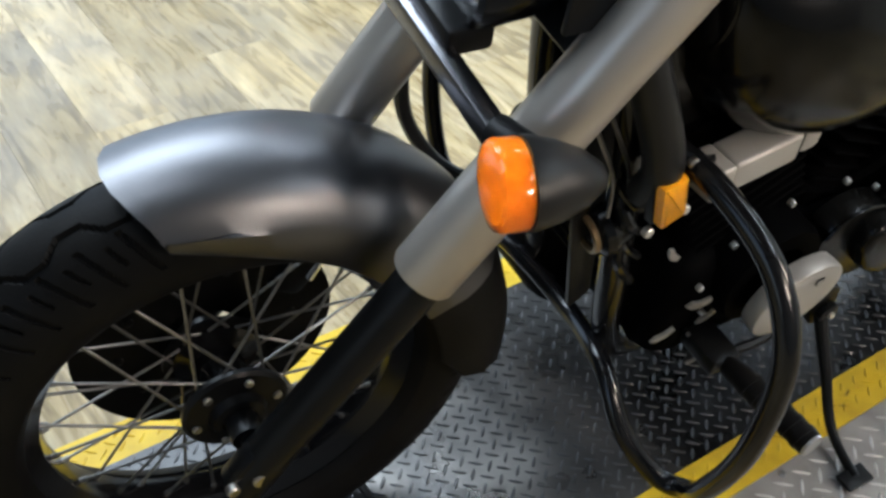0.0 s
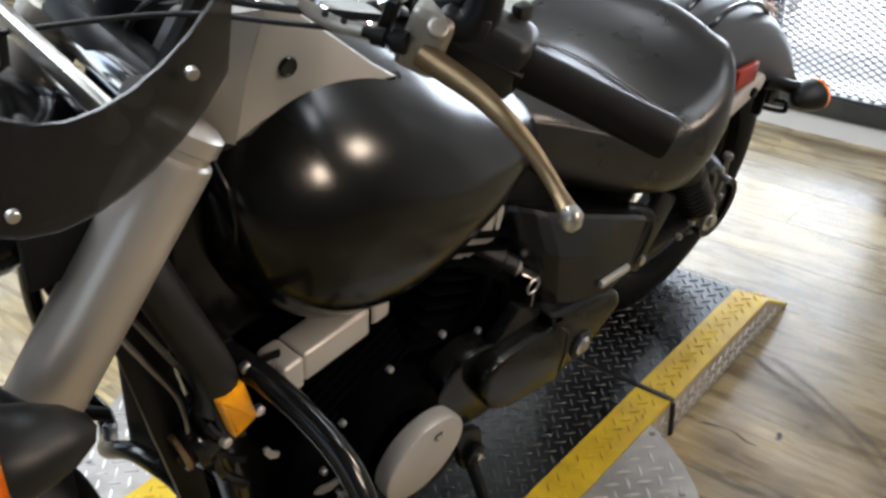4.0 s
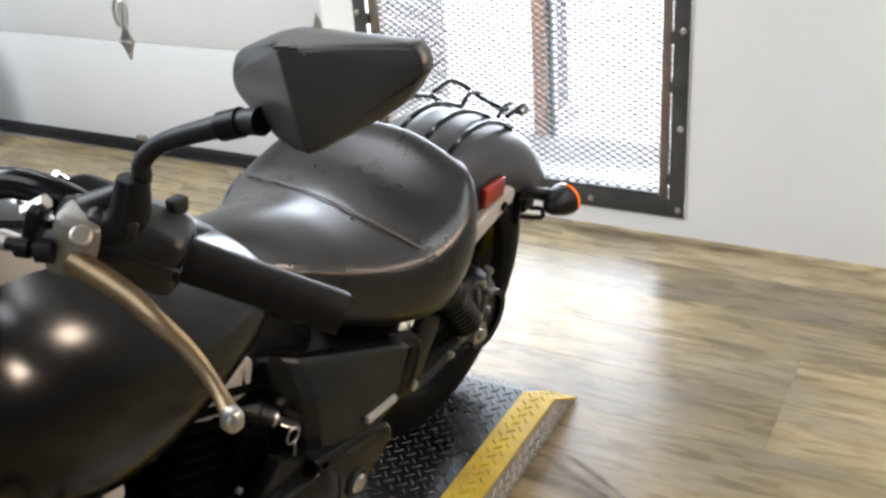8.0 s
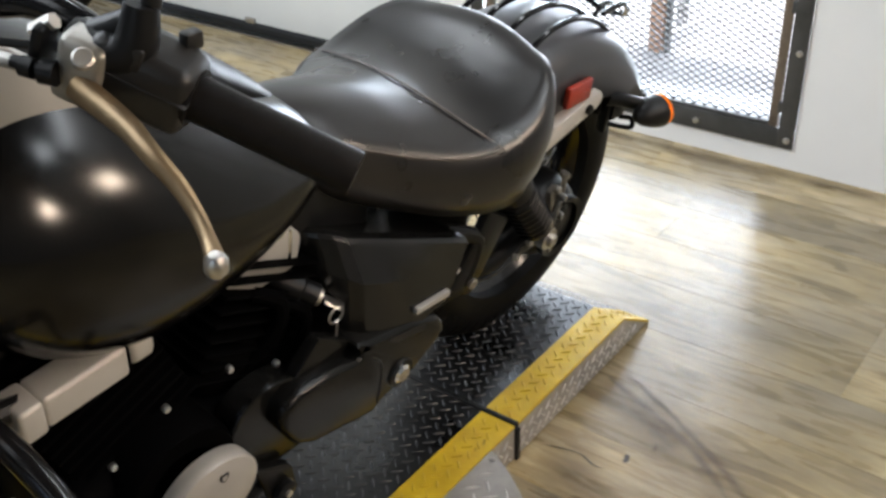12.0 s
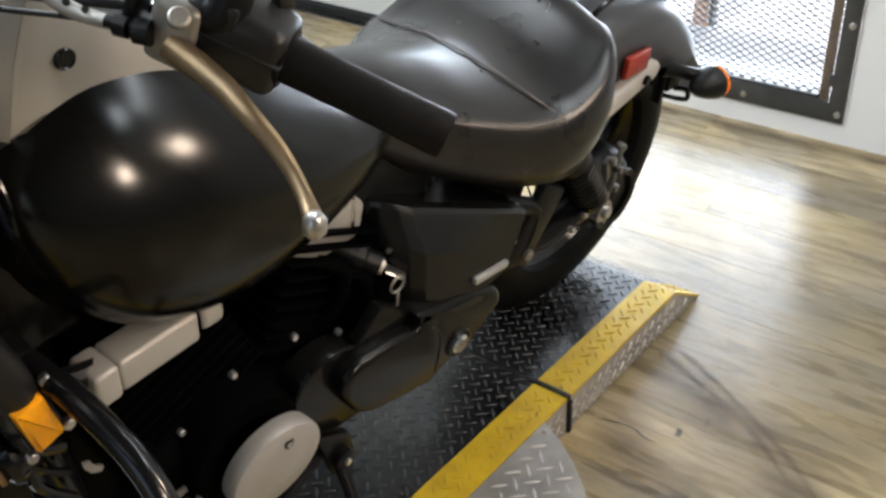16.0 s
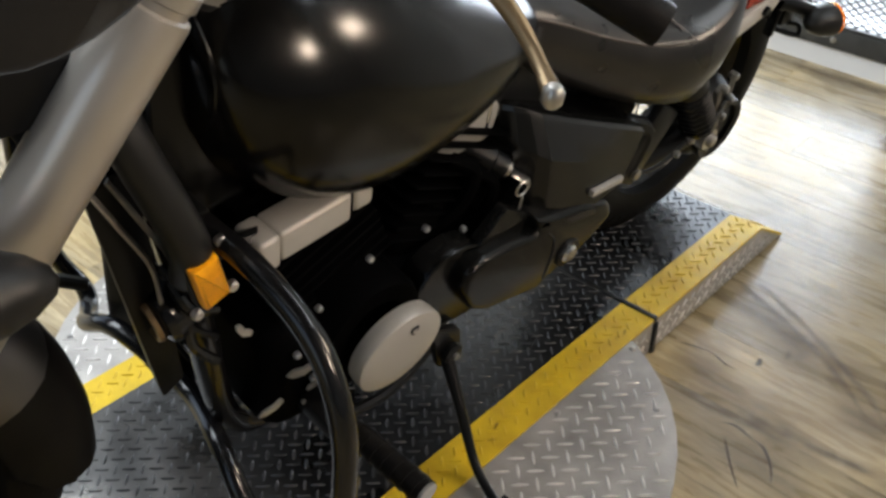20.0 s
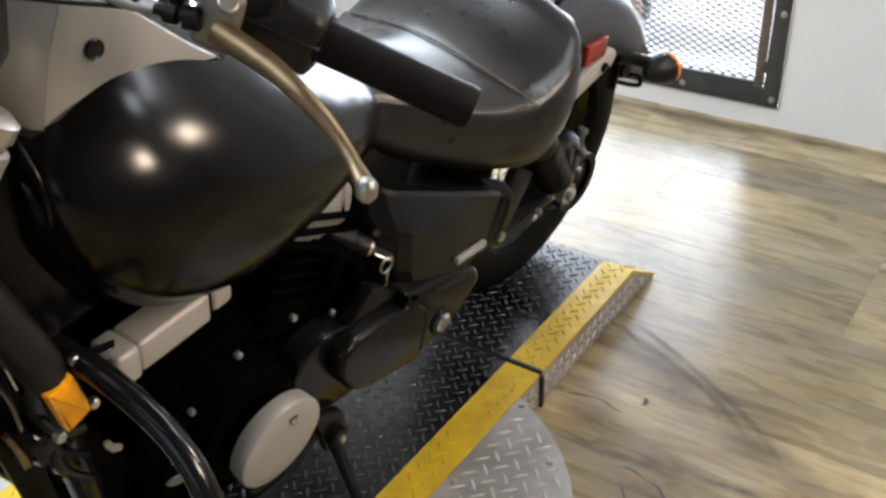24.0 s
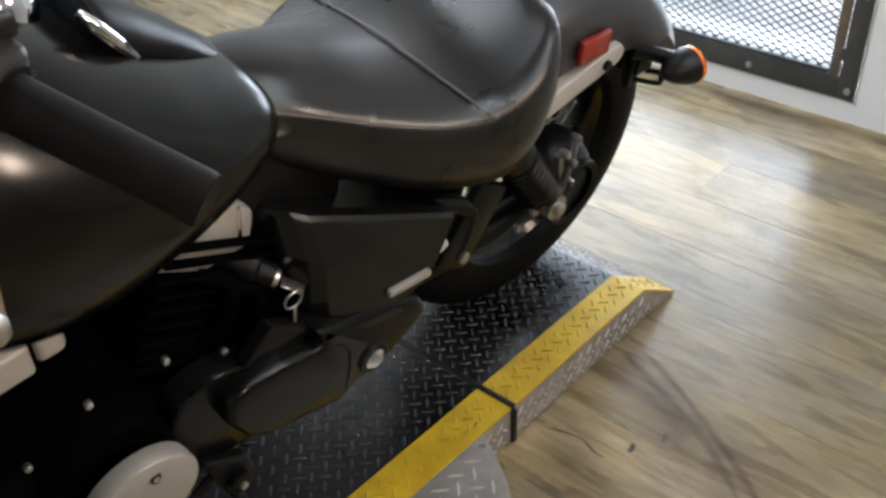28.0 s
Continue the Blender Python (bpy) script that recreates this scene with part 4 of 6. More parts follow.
def signal(place, parent, name="turn_signal", deep=1.0):
    """Bullet turn signal; z is forward, out of the lens."""
    shell = part(name, lathe([(0.0, -0.078), (0.012, -0.073), (0.025, -0.055), (0.035, -0.03), (0.040, -0.008), (0.0405, 0.0), (0.036, 0.0), (0.034, -0.012), (0.0, -0.02)], 32, place @ Matrix.Diagonal((1.0, 1.1, 1, 1))), BLACK_PLASTIC, parent, "black bullet turn signal")
    part("lens", lathe([(0.0385, 0.001), (0.0395, 0.004), (0.0395, 0.024), (0.0375, 0.029), (0.030, 0.0315), (0.0, 0.034), (0.0, 0.0305), (0.028, 0.028), (0.035, 0.024), (0.036, 0.003)], 32, place @ Matrix.Diagonal((1.0, 1.1, deep, 1))), AMBER, shell, "amber lens").visible_shadow = False
    part("lens_core", lathe([(0.034, 0.001), (0.033, 0.016), (0.031, 0.0235), (0.0, 0.026)], 32, place @ Matrix.Diagonal((1.0, 1.1, deep, 1))), AMBER_CORE, shell, "bright orange lens core")
    return shell


for s in (-1, 1):
    signal(STEER @ Matrix.Translation((-1.103, s * 0.205 + 0.015, 0.768)) @ Matrix.Rotation(radians(-90), 4, "Y") @ Matrix.Rotation(radians(-12), 4, "X") @ Matrix.Scale(0.93, 4), bike)
    part("signal_stem", front(rod((-1.09, s * 0.14 + 0.02, 0.758), (-1.07, s * 0.20 + 0.016, 0.766), 0.017, 16)), SATIN_BLACK, bike)

# smoked fly screen round the headlamp
rings = []
for i in range(33):
    a = radians(-108 + 216 * i / 32)
    side = max(0.0, abs(a) - radians(62)) / radians(46)
    low = 0.936 + 0.085 * side**1.4 + 0.012 * math.cos(a) ** 2
    ring = []
    for k in range(8):
        z = low + (0.072 + 0.03 * math.cos(a) ** 2) * k / 7
        ry, rx = 0.195 - 0.16 * (z - 0.93), 0.135 - 0.10 * (z - 0.93)
        ring.append(Vector((-0.992 + 0.22 * (z - 0.93) + 0.05 * min(1.0, max(0.0, (abs(a) - 0.87) / 1.0)) - rx * math.cos(a), ry * math.sin(a), z)))
    back = [Vector((q.x + 0.003 * math.cos(a), q.y - 0.003 * math.sin(a), q.z)) for q in ring]
    rings.append([STEER @ q for q in ring + back[::-1]])
screen = part("fly_screen", loft(rings), SMOKE, bike, "smoked acrylic fly screen")
screen.visible_shadow = False
for q in ((-1.055, -0.180, 0.972), (-0.925, -0.192, 1.045)):
    bolt(STEER @ Vector(q), 0.0048, 0.005, screen, STEEL, (-0.25, -1, 0))
for k in (-1, 1):
    part("clamp_bar", rod((-0.895 + 0.012 * k, 0.03, 0.925 + 0.012 * k), (-0.937 + 0.012 * k, -0.140, 0.962 + 0.012 * k), 0.0135, 20), CHROME, bike, "bright clamp bar")
part("screen_bracket", front(box((0.012, 0.26, 0.02), (-0.955, 0, 0.985), 0.003)), STEEL, screen)
part("lamp_ear", front(box((0.09, 0.008, 0.06), (-0.985, -0.10, 0.86), 0.003)), SATIN_BLACK, bike)
part("lamp_ear", front(box((0.09, 0.008, 0.06), (-0.985, 0.10, 0.86), 0.003)), SATIN_BLACK, bike)

# tank: lofted teardrop
TANK = [  # x, centre z, half height, half width, squareness
    (-0.848, 0.8235, 0.0385, 0.070, 2.2), (-0.842, 0.8115, 0.0765, 0.115, 2.4), (-0.825, 0.7940, 0.1120, 0.152, 2.5), (-0.790, 0.7780, 0.1460, 0.180, 2.6), (-0.735, 0.7630, 0.1690, 0.200, 2.7), (-0.660, 0.7440, 0.1740, 0.206, 2.7), (-0.580, 0.7230, 0.1570, 0.199, 2.6), (-0.500, 0.7055, 0.1245, 0.183, 2.5), (-0.435, 0.6960, 0.0960, 0.165, 2.4), (-0.385, 0.6935, 0.0725, 0.146, 2.4), (-0.345, 0.6950, 0.0500, 0.124, 2.4), (-0.322, 0.6970, 0.0310, 0.090, 2.3), (-0.313, 0.6985, 0.0135, 0.050, 2.2)]


def super_ring(x, zc, hh, hw, e, n=72):
    ring = []
    for k in range(n):
        a = 2 * math.pi * k / n
        c, s = math.cos(a), math.sin(a)
        y = hw * math.copysign(abs(c) ** (2 / e), c)
        z = hh * math.copysign(abs(s) ** (2 / e), s)
        if z > 0:
            y *= 1 - float(np.interp(x, (-0.85, -0.62, -0.45), (0.42, 0.30, 0.12))) * (z / hh) ** 1.5
        ring.append((x, y, zc + z))
    return ring


def interp_rows(rows, steps):
    """Smooth rows of numbers between the given ones."""
    pts = np.array(rows, float)
    out = []
    n = len(pts)
    for i in range(n - 1):
        a, b, c, d = pts[max(i - 1, 0)], pts[i], pts[i + 1], pts[min(i + 2, n - 1)]
        for k in range(steps):
            t = k / steps
            out.append(0.5 * (2 * b + (c - a) * t + (2 * a - 5 * b + 4 * c - d) * t * t + (3 * b - a - 3 * c + d) * t**3))
    out.append(pts[-1])
    return out


tank = part("fuel_tank", loft([super_ring(*r) for r in interp_rows(TANK, 8)]), TANK_BLACK, bike, "satin black teardrop fuel tank", angle=60)
con = [(-0.505, 0.838, 0.004, 0.030, 2.4), (-0.500, 0.838, 0.034, 0.062, 2.4), (-0.47, 0.817, 0.036, 0.060, 2.6), (-0.43, 0.789, 0.032, 0.052, 2.6), (-0.38, 0.757, 0.023, 0.043, 2.6), (-0.335, 0.724, 0.013, 0.030, 2.6), (-0.322, 0.716, 0.004, 0.014, 2.6)]
part("tank_console", loft([super_ring(*r) for r in interp_rows(con, 4)]), SATIN_BLACK, tank, "satin black tank console")
part("speedometer", lathe([(0.0, 0.024), (0.026, 0.023), (0.038, 0.019), (0.044, 0.010), (0.047, -0.02), (0.047, -0.05)], 40, Matrix.Translation((-0.575, 0.0, 0.872)) @ Matrix.Rotation(radians(16), 4, "Y")), CHROME, tank, "bright speedometer housing")
for s in (-1, 1):
    part("console_trim", tube([(-0.517, s * 0.054, 0.868), (-0.505, s * 0.061, 0.852), (-0.488, s * 0.064, 0.830), (-0.466, s * 0.058, 0.801)], [0.004, 0.0075, 0.008, 0.005], 12), CHROME, tank, "bright console trim")
part("filler_cap", lathe([(0.0, 0.022), (0.03, 0.02), (0.034, 0.014), (0.034, 0.0)], 24, Matrix.Translation((-0.70, 0.02, 0.925))), CHROME, tank)

for k in (1.5,):
    row = interp_rows(TANK, 4)[int(k * 4)]
    ring = [Vector(q) for q in super_ring(row[0], row[1], row[2] + 0.001, row[3] + 0.001, row[4], 64)]
    part("tank_seam", tube([ring[i] for i in range(22, 46, 2)], 0.0028, 6, step=3), TANK_BLACK, tank)

# neck covers in front of the tank
NECK = [(-0.605, 0.866), (-0.675, 0.877), (-0.738, 0.884), (-0.785, 0.880), (-0.818, 0.868), (-0.803, 0.935), (-0.780, 0.995), (-0.75, 0.986), (-0.69, 0.935), (-0.64, 0.892)]
for s in (-1, 1):
    flipm = Matrix.Identity(4) if s < 0 else Matrix.Diagonal((1, -1, 1, 1))
    cov = part("neck_cover", move(slab(rounded(NECK, 0.008, 3), 0.016, on_side(-0.100), 0.004, 2), flipm), NECK_GREY, bike, "silver-grey painted neck cover")
    facet = []
    for (xa, za), (xb, zb) in (((-0.817, 0.869), (-0.842, 0.868)), ((-0.811, 0.90), (-0.856, 0.890)), ((-0.802, 0.937), (-0.862, 0.922)), ((-0.791, 0.968), (-0.858, 0.955)), ((-0.781, 0.993), (-0.836, 0.985))):
        facet.append([(xa, -0.1155, za), ((xa * 2 + xb) / 3, -0.104, (za * 2 + zb) / 3), ((xa + xb * 2) / 3, -0.085, (za + zb * 2) / 3), (xb, -0.056, zb), (xb + 0.008, -0.052, zb), (xa + 0.008, -0.10, za)])
    part("front_bevel", move(loft(facet), flipm), NECK_GREY, cov, angle=50)
    hole = lathe([(0.0, 0.003), (0.009, 0.003), (0.011, 0.005), (0.0125, 0.003), (0.0125, 0.0)], 20, aim((-0.757, s * 0.116, 0.930), (-0.757, s * 1.0, 0.930)) @ Matrix.Scale(0.82, 4))
    part("grommet", hole, GLOSS_BLACK, cov, "black rubber grommet")
    part("edge_trim", tube([(-0.60, s * 0.106, 0.862), (-0.675, s * 0.108, 0.872), (-0.738, s * 0.109, 0.879), (-0.785, s * 0.109, 0.875), (-0.814, s * 0.107, 0.862), (-0.84, s * 0.085, 0.874)], 0.0065, 8), CABLE, cov)

# seat
SEAT = [  # x, half width, edge height, centre height, skirt bottom
    (-0.405, 0.070, 0.722, 0.742, 0.69), (-0.37, 0.092, 0.714, 0.744, 0.655), (-0.30, 0.122, 0.698, 0.738, 0.60), (-0.22, 0.150, 0.664, 0.718, 0.555), (-0.14, 0.180, 0.640, 0.692, 0.52), (-0.06, 0.204, 0.633, 0.671, 0.498),
    (0.0, 0.210, 0.648, 0.674, 0.49), (0.05, 0.201, 0.669, 0.688, 0.495), (0.09, 0.178, 0.686, 0.704, 0.51), (0.12, 0.145, 0.690, 0.712, 0.54), (0.14, 0.10, 0.682, 0.706, 0.58), (0.148, 0.05, 0.664, 0.686, 0.62)]


def seat_shift(x):
    """The nose sits a little towards the kickstand side, narrower."""
    return -0.020 * min(1.0, max(0.0, (-0.08 - x) / 0.12))


def seat_ring(x, hw, ze, zm, zb):
    hw += seat_shift(x)
    half = [(-0.30 * hw, zb + 0.01), (-0.70 * hw, zb), (-0.90 * hw, zb + 0.012), (-0.985 * hw, zb + 0.35 * (ze - zb)), (-1.02 * hw, zb + 0.62 * (ze - zb)), (-1.0 * hw, ze - 0.03), (-0.965 * hw, ze - 0.010), (-0.90 * hw, ze + 0.003), (-0.80 * hw, ze + 0.22 * (zm - ze)), (-0.66 * hw, ze + 0.48 * (zm - ze)), (-0.45 * hw, ze + 0.78 * (zm - ze)), (-0.22 * hw, ze + 0.96 * (zm - ze)), (0.0, zm)]
    ring = half + [(-y, z) for y, z in half[-2::-1]]
    return [(x, y + seat_shift(x), z) for y, z in ring]


seat = part("seat", loft([seat_ring(*r) for r in interp_rows(SEAT, 5)]), LEATHER, bike, "worn dark brown-black solo seat", angle=80)


def seat_top(x, f):
    rows = np.array(SEAT)
    hw, ze, zm = (float(np.interp(x, rows[:, 0], rows[:, k])) for k in (1, 2, 3))
    a = abs(f)
    prof = ([0, 0.22, 0.45, 0.66, 0.80, 0.90, 0.965, 1.0], [zm, ze + 0.96 * (zm - ze), ze + 0.78 * (zm - ze), ze + 0.48 * (zm - ze), ze + 0.22 * (zm - ze), ze + 0.003, ze - 0.010, ze - 0.03])
    c = seat_shift(x)
    return Vector((x, f * (hw + c) + c, float(np.interp(a, *prof)) + 0.0016))


cross = [seat_top(-0.055 - 0.05 * (1 - (f / 0.95) ** 2), f) for f in np.linspace(-0.95, 0.95, 13)]
part("seat_seam", tube(cross, 0.0019, 6), THREAD, seat, "worn pale seam")
for s in (-1, 1):
    bead = [seat_top(x, s * f) for x, f in ((-0.055, 0.95), (-0.12, 0.955), (-0.20, 0.95), (-0.29, 0.95), (-0.36, 0.93))]
    part("seat_piping", tube(bead, 0.0024, 6), PIPING, seat)

# rear wheel and fender
rw_pose = Matrix.Translation(RA)
spoked_wheel("rear_wheel", bike, rw_pose, 0.313, 0.078, 0.200, 36, "black spoked rear wheel")
part("rear_fender", fender(rw_pose, 0.336, 128, 26, 0.116, 0.07, flare=lambda t: 0.05 + 0.05 * math.sin(math.pi * min(1, t * 1.1))), REAR_FENDER, bike, "satin dark grey rear fender")
for s in (-1, 1):
    st = part("fender_strut", slab(rounded([(0.02, 0.472), (0.10, 0.478), (0.325, 0.532), (0.335, 0.548), (0.325, 0.566), (0.29, 0.565), (0.10, 0.52), (0.02, 0.512)], 0.012, 3), 0.022, on_side(s * 0.122 + 0.011), 0.006), STRUT, bike, "pale grey fender strut")
    bolt((0.285, s * 0.1335 if s > 0 else -0.1335, 0.543), 0.009, 0.007, st, SATIN_BLACK, (0, s, 0))
    bolt((0.12, s * 0.1335, 0.505), 0.009, 0.007, st, SATIN_BLACK, (0, s, 0))
part("red_reflector", box((0.07, 0.012, 0.04), (0.250, -0.126, 0.584), 0.003, m=None), RED, bike, "red rear side reflector")
# tail: signals, plate bracket
for s in (-1, 1):
    stem = part("signal_stem", tube([(0.395, s * 0.105, 0.515), (0.43, s * 0.125, 0.505), (0.47, s * 0.155, 0.492)], [0.016, 0.013, 0.014], 12), SATIN_BLACK, bike, "black signal stem")
    signal(Matrix.Translation((0.480, s * 0.172, 0.487)) @ Matrix.Rotation(radians(90), 4, "Y") @ Matrix.Rotation(radians(-10 * s), 4, "X") @ Matrix.Scale(0.78, 4), bike, "rear_turn_signal", 0.5)
hang = part("plate_bracket", join(box((0.045, 0.02, 0.045), (0.43, -0.112, 0.488), 0.004), box((0.02, 0.20, 0.05), (0.40, 0, 0.50), 0.004), box((0.012, 0.02, 0.07), (0.405, -0.105, 0.475), 0.003)), SATIN_BLACK, bike, "black plate bracket")
part("bracket_hook", tube([(0.41, -0.105, 0.455), (0.45, -0.125, 0.44), (0.47, -0.135, 0.437), (0.472, -0.13, 0.452), (0.45, -0.115, 0.458)], 0.005, 8), SATIN_BLACK, hang)
# luggage rack
rack = part("luggage_rack", tube([(0.12, -0.075, 0.651), (0.20, -0.078, 0.694), (0.30, -0.075, 0.688), (0.40, -0.068, 0.638), (0.47, -0.06, 0.566)], 0.0052, 8), GLOSS_BLACK, bike, "black wire luggage rack")
for y in (-0.026, 0.026, 0.075):
    part("rack_bar", tube([(0.12, y, 0.658), (0.20, y, 0.700), (0.30, y, 0.694), (0.40, y, 0.644), (0.46, y * 0.9, 0.586)], 0.0052, 8), GLOSS_BLACK, rack)
part("rack_hoop", tube([(0.36, -0.08, 0.681), (0.43, -0.078, 0.681), (0.50, -0.05, 0.631), (0.515, 0.0, 0.616), (0.50, 0.05, 0.631), (0.43, 0.078, 0.681), (0.36, 0.08, 0.681)], 0.0055, 8), GLOSS_BLACK, rack)
for y in (-0.04, 0.04):
    part("rack_post", tube([(0.40, y, 0.646), (0.43, y, 0.666), (0.47, y, 0.656)], 0.0045, 8), GLOSS_BLACK, rack)

# shocks, swingarm
for s in (-1, 1):
    top, bot = Vector((0.045, s * 0.150, 0.505)), Vector((0.175, s * 0.155, 0.335))
    sh = part("shock", rod(top, bot, 0.017, 16), SATIN_BLACK, bike, "black rear shock absorber")
    d = (bot - top)
    u = d.normalized().orthogonal().normalized()
    v = d.normalized().cross(u)
    coil = [top + d * (0.12 + 0.62 * k / 72) + 0.030 * (math.cos(k * 2 * math.pi / 9) * u + math.sin(k * 2 * math.pi / 9) * v) for k in range(73)]
    part("spring", tube(coil, 0.0058, 6, step=1), SATIN_BLACK, sh, "black coil spring")
    part("shock_cap", rod(top - d * 0.02, top + d * 0.14, 0.034, 20), SATIN_BLACK, sh)
    part("spring_seat", rod(top + d * 0.72, top + d * 0.78, 0.034, 20), GLOSS_BLACK, sh)
    part("shock_eye", rod(bot + Vector((0, -0.02, 0)), bot + Vector((0, 0.02, 0)), 0.022, 16), STEEL, sh)
    bolt(bot + Vector((0, s * 0.018, 0)), 0.012, 0.012, sh, STEEL, (0, s, 0))
    part("swingarm", tube([(-0.14, s * 0.115, 0.315), (0.05, s * 0.12, 0.31), (RA.x, s * 0.118, RA.z)], [0.024, 0.024, 0.03], 12), SATIN_BLACK, bike, "black swingarm")
part("final_drive", lathe([(0, 0.05), (0.04, 0.05), (0.072, 0.03), (0.085, 0.0), (0.085, -0.03), (0.0, -0.03)], 36, Matrix.Translation((RA.x, -0.095, RA.z)) @ YAX), SATIN_BLACK, bike, "black final drive housing")
for q in ((0.19, -0.165, 0.42), (0.205, -0.158, 0.37), (0.21, -0.15, 0.45)):
    bolt(q, 0.007, 0.016, bike, SPOKE, (0, -1, 0))
for q, r, h in (((0.182, -0.158, 0.434), 0.0075, 0.012), ((0.125, -0.160, 0.349), 0.008, 0.010), ((0.088, -0.160, 0.333), 0.0065, 0.010), ((0.132, -0.160, 0.374), 0.006, 0.010), ((-0.035, -0.160, 0.343), 0.0055, 0.008), ((0.195, -0.155, 0.300), 0.009, 0.014), ((0.168, -0.158, 0.318), 0.006, 0.012)):
    bolt(q, r, h, bike, CAST, (0.1, -1, 0.1), "link_bolt")
part("brake_arm", slab(rounded([(0.170, 0.428), (0.186, 0.440), (0.202, 0.385), (0.196, 0.318), (0.180, 0.312), (0.184, 0.375)], 0.005), 0.012, on_side(-0.150), 0.003), CAST, bike, "cast brake arm")
part("brake_cable", tube([(-0.03, -0.150, 0.335), (0.03, -0.158, 0.322), (0.10, -0.160, 0.338), (0.165, -0.158, 0.372)], 0.0042, 8), CABLE, bike)
part("drive_flange", lathe([(0.05, 0.0), (0.062, 0.004), (0.062, -0.012), (0.05, -0.012)], 30, Matrix.Translation((RA.x, -0.150, RA.z)) @ YAX), SATIN_BLACK, bike)
part("brake_rod", tube([(0.205, -0.16, 0.455), (0.20, -0.165, 0.41), (0.175, -0.17, 0.35)], 0.005, 8), SPOKE, bike)
part("frame_rail", tube([(-0.10, -0.14, 0.47), (-0.02, -0.15, 0.42), (-0.04, -0.15, 0.34)], 0.014, 10), SATIN_BLACK, bike)
part("frame_plate", box((0.075, 0.02, 0.15), (0, 0, 0), 0.008, m=Matrix.Translation((-0.015, -0.15, 0.39)) @ Matrix.Rotation(radians(32), 4, "Y")), SATIN_BLACK, bike)
bolt((-0.035, -0.162, 0.345), 0.010, 0.008, bike, STEEL)

# side covers
COVER = [  # x, top height, top half width, crease height, crease half width, bottom height, bottom half width
    (-0.364, 0.566, 0.075, 0.520, 0.080, 0.405, 0.085), (-0.359, 0.572, 0.098, 0.522, 0.110, 0.398, 0.118), (-0.347, 0.575, 0.118, 0.521, 0.140, 0.392, 0.150), (-0.332, 0.573, 0.134, 0.517, 0.163, 0.387, 0.176), (-0.316, 0.567, 0.146, 0.509, 0.177, 0.384, 0.192), (-0.290, 0.557, 0.152, 0.500, 0.184, 0.384, 0.199),
    (-0.220, 0.529, 0.166, 0.473, 0.190, 0.388, 0.204), (-0.155, 0.504, 0.178, 0.449, 0.191, 0.398, 0.202), (-0.130, 0.494, 0.182, 0.443, 0.190, 0.418, 0.195), (-0.108, 0.485, 0.185, 0.455, 0.188, 0.447, 0.189), (-0.094, 0.478, 0.184, 0.470, 0.1845, 0.466, 0.1845)]
for s in (-1, 1):
    rings = []
    for x, zt, yt, zk, yk, zb, yb in COVER:
        ring = [(0.06, zt - 0.012), (yt - 0.022, zt + 0.002), (yt - 0.006, zt), (yt, zt - 0.006), (yk, zk), (yb, zb + 0.006), (yb - 0.005, zb), (0.06, zb - 0.004)]
        rings.append([(x, s * y, z) for y, z in ring])
    part("side_cover", loft(rings), SIDE_COVER, bike, "satin black side cover with a creased face", angle=13)
part("chrome_strip", box((0.076, 0.010, 0.012), (0, 0, 0), 0.003, m=Matrix.Translation((-0.191, -0.203, 0.4225)) @ Matrix.Rotation(radians(4), 4, "Y")), SILVER, bike, "pale metal strip")
part("frame_tube", tube([(-0.145, -0.135, 0.40), (-0.11, -0.15, 0.385), (-0.07, -0.15, 0.39)], 0.012, 8), STRUT, bike)

# engine
part("crankcase", join(box((0.44, 0.30, 0.20), (-0.55, 0, 0.30), 0.04, 3), box((0.26, 0.24, 0.12), (-0.42, 0, 0.40), 0.03, 3)), ENGINE_BLACK, bike, "black engine crankcase")
# unseen block on the right side, added to stop light passing under the engine
part("light_blocker", box((0.60, 0.20, 0.30), (-0.51, 0.13, 0.27), 0.05, 3), ENGINE_BLACK, bike)
for tilt, cx, nm in ((24, -0.68, "front_cylinder"), (-24, -0.44, "rear_cylinder")):
    cm = Matrix.Translation((cx, 0, 0.50)) @ Matrix.Rotation(radians(-tilt), 4, "Y")
    cyl = part(nm, box((0.13, 0.18, 0.24), (0, 0, 0), 0.02, m=cm), ENGINE_BLACK, bike, "black finned engine cylinder")
    for k in range(9):
        part("fin", box((0.175, 0.25, 0.004), (0, 0, -0.10 + k * 0.021), 0.0015, 1, m=cm), ENGINE_BLACK, cyl)
# silver cylinder head cover under the tank
hm = Matrix.Translation((-0.726, -0.140, 0.587)) @ Matrix.Rotation(radians(-3), 4, "Y") @ Matrix.Rotation(radians(3), 4, "Z")
head = part("head_cover", box((0.105, 0.044, 0.044), (0.002, 0, 0), 0.006, 3, m=hm), SILVER, bike, "silver painted cylinder head cover")
part("head_cover_end", box((0.030, 0.047, 0.047), (-0.065, 0, -0.001), 0.006, 3, m=hm), SILVER, head)
part("head_cover_end", box((0.035, 0.040, 0.042), (0.0755, 0, 0.002), 0.010, 3, m=hm), SILVER, head)
part("head_gasket", box((0.0035, 0.040, 0.041), (0.0562, 0, 0.0), 0.001, 1, m=hm), ENGINE_BLACK, head)
part("head_frame", tube([(-0.86, -0.12, 0.60), (-0.82, -0.14, 0.597), (-0.785, -0.14, 0.592)], 0.014, 10), SATIN_BLACK, head)
part("intake_cover", slab(rounded([(-0.520, 0.572), (-0.461, 0.605), (-0.396, 0.610), (-0.370, 0.585), (-0.377, 0.535), (-0.443, 0.528)], 0.010), 0.03, on_side(-0.08), 0.005), SILVER, bike, "silver rear head cover")
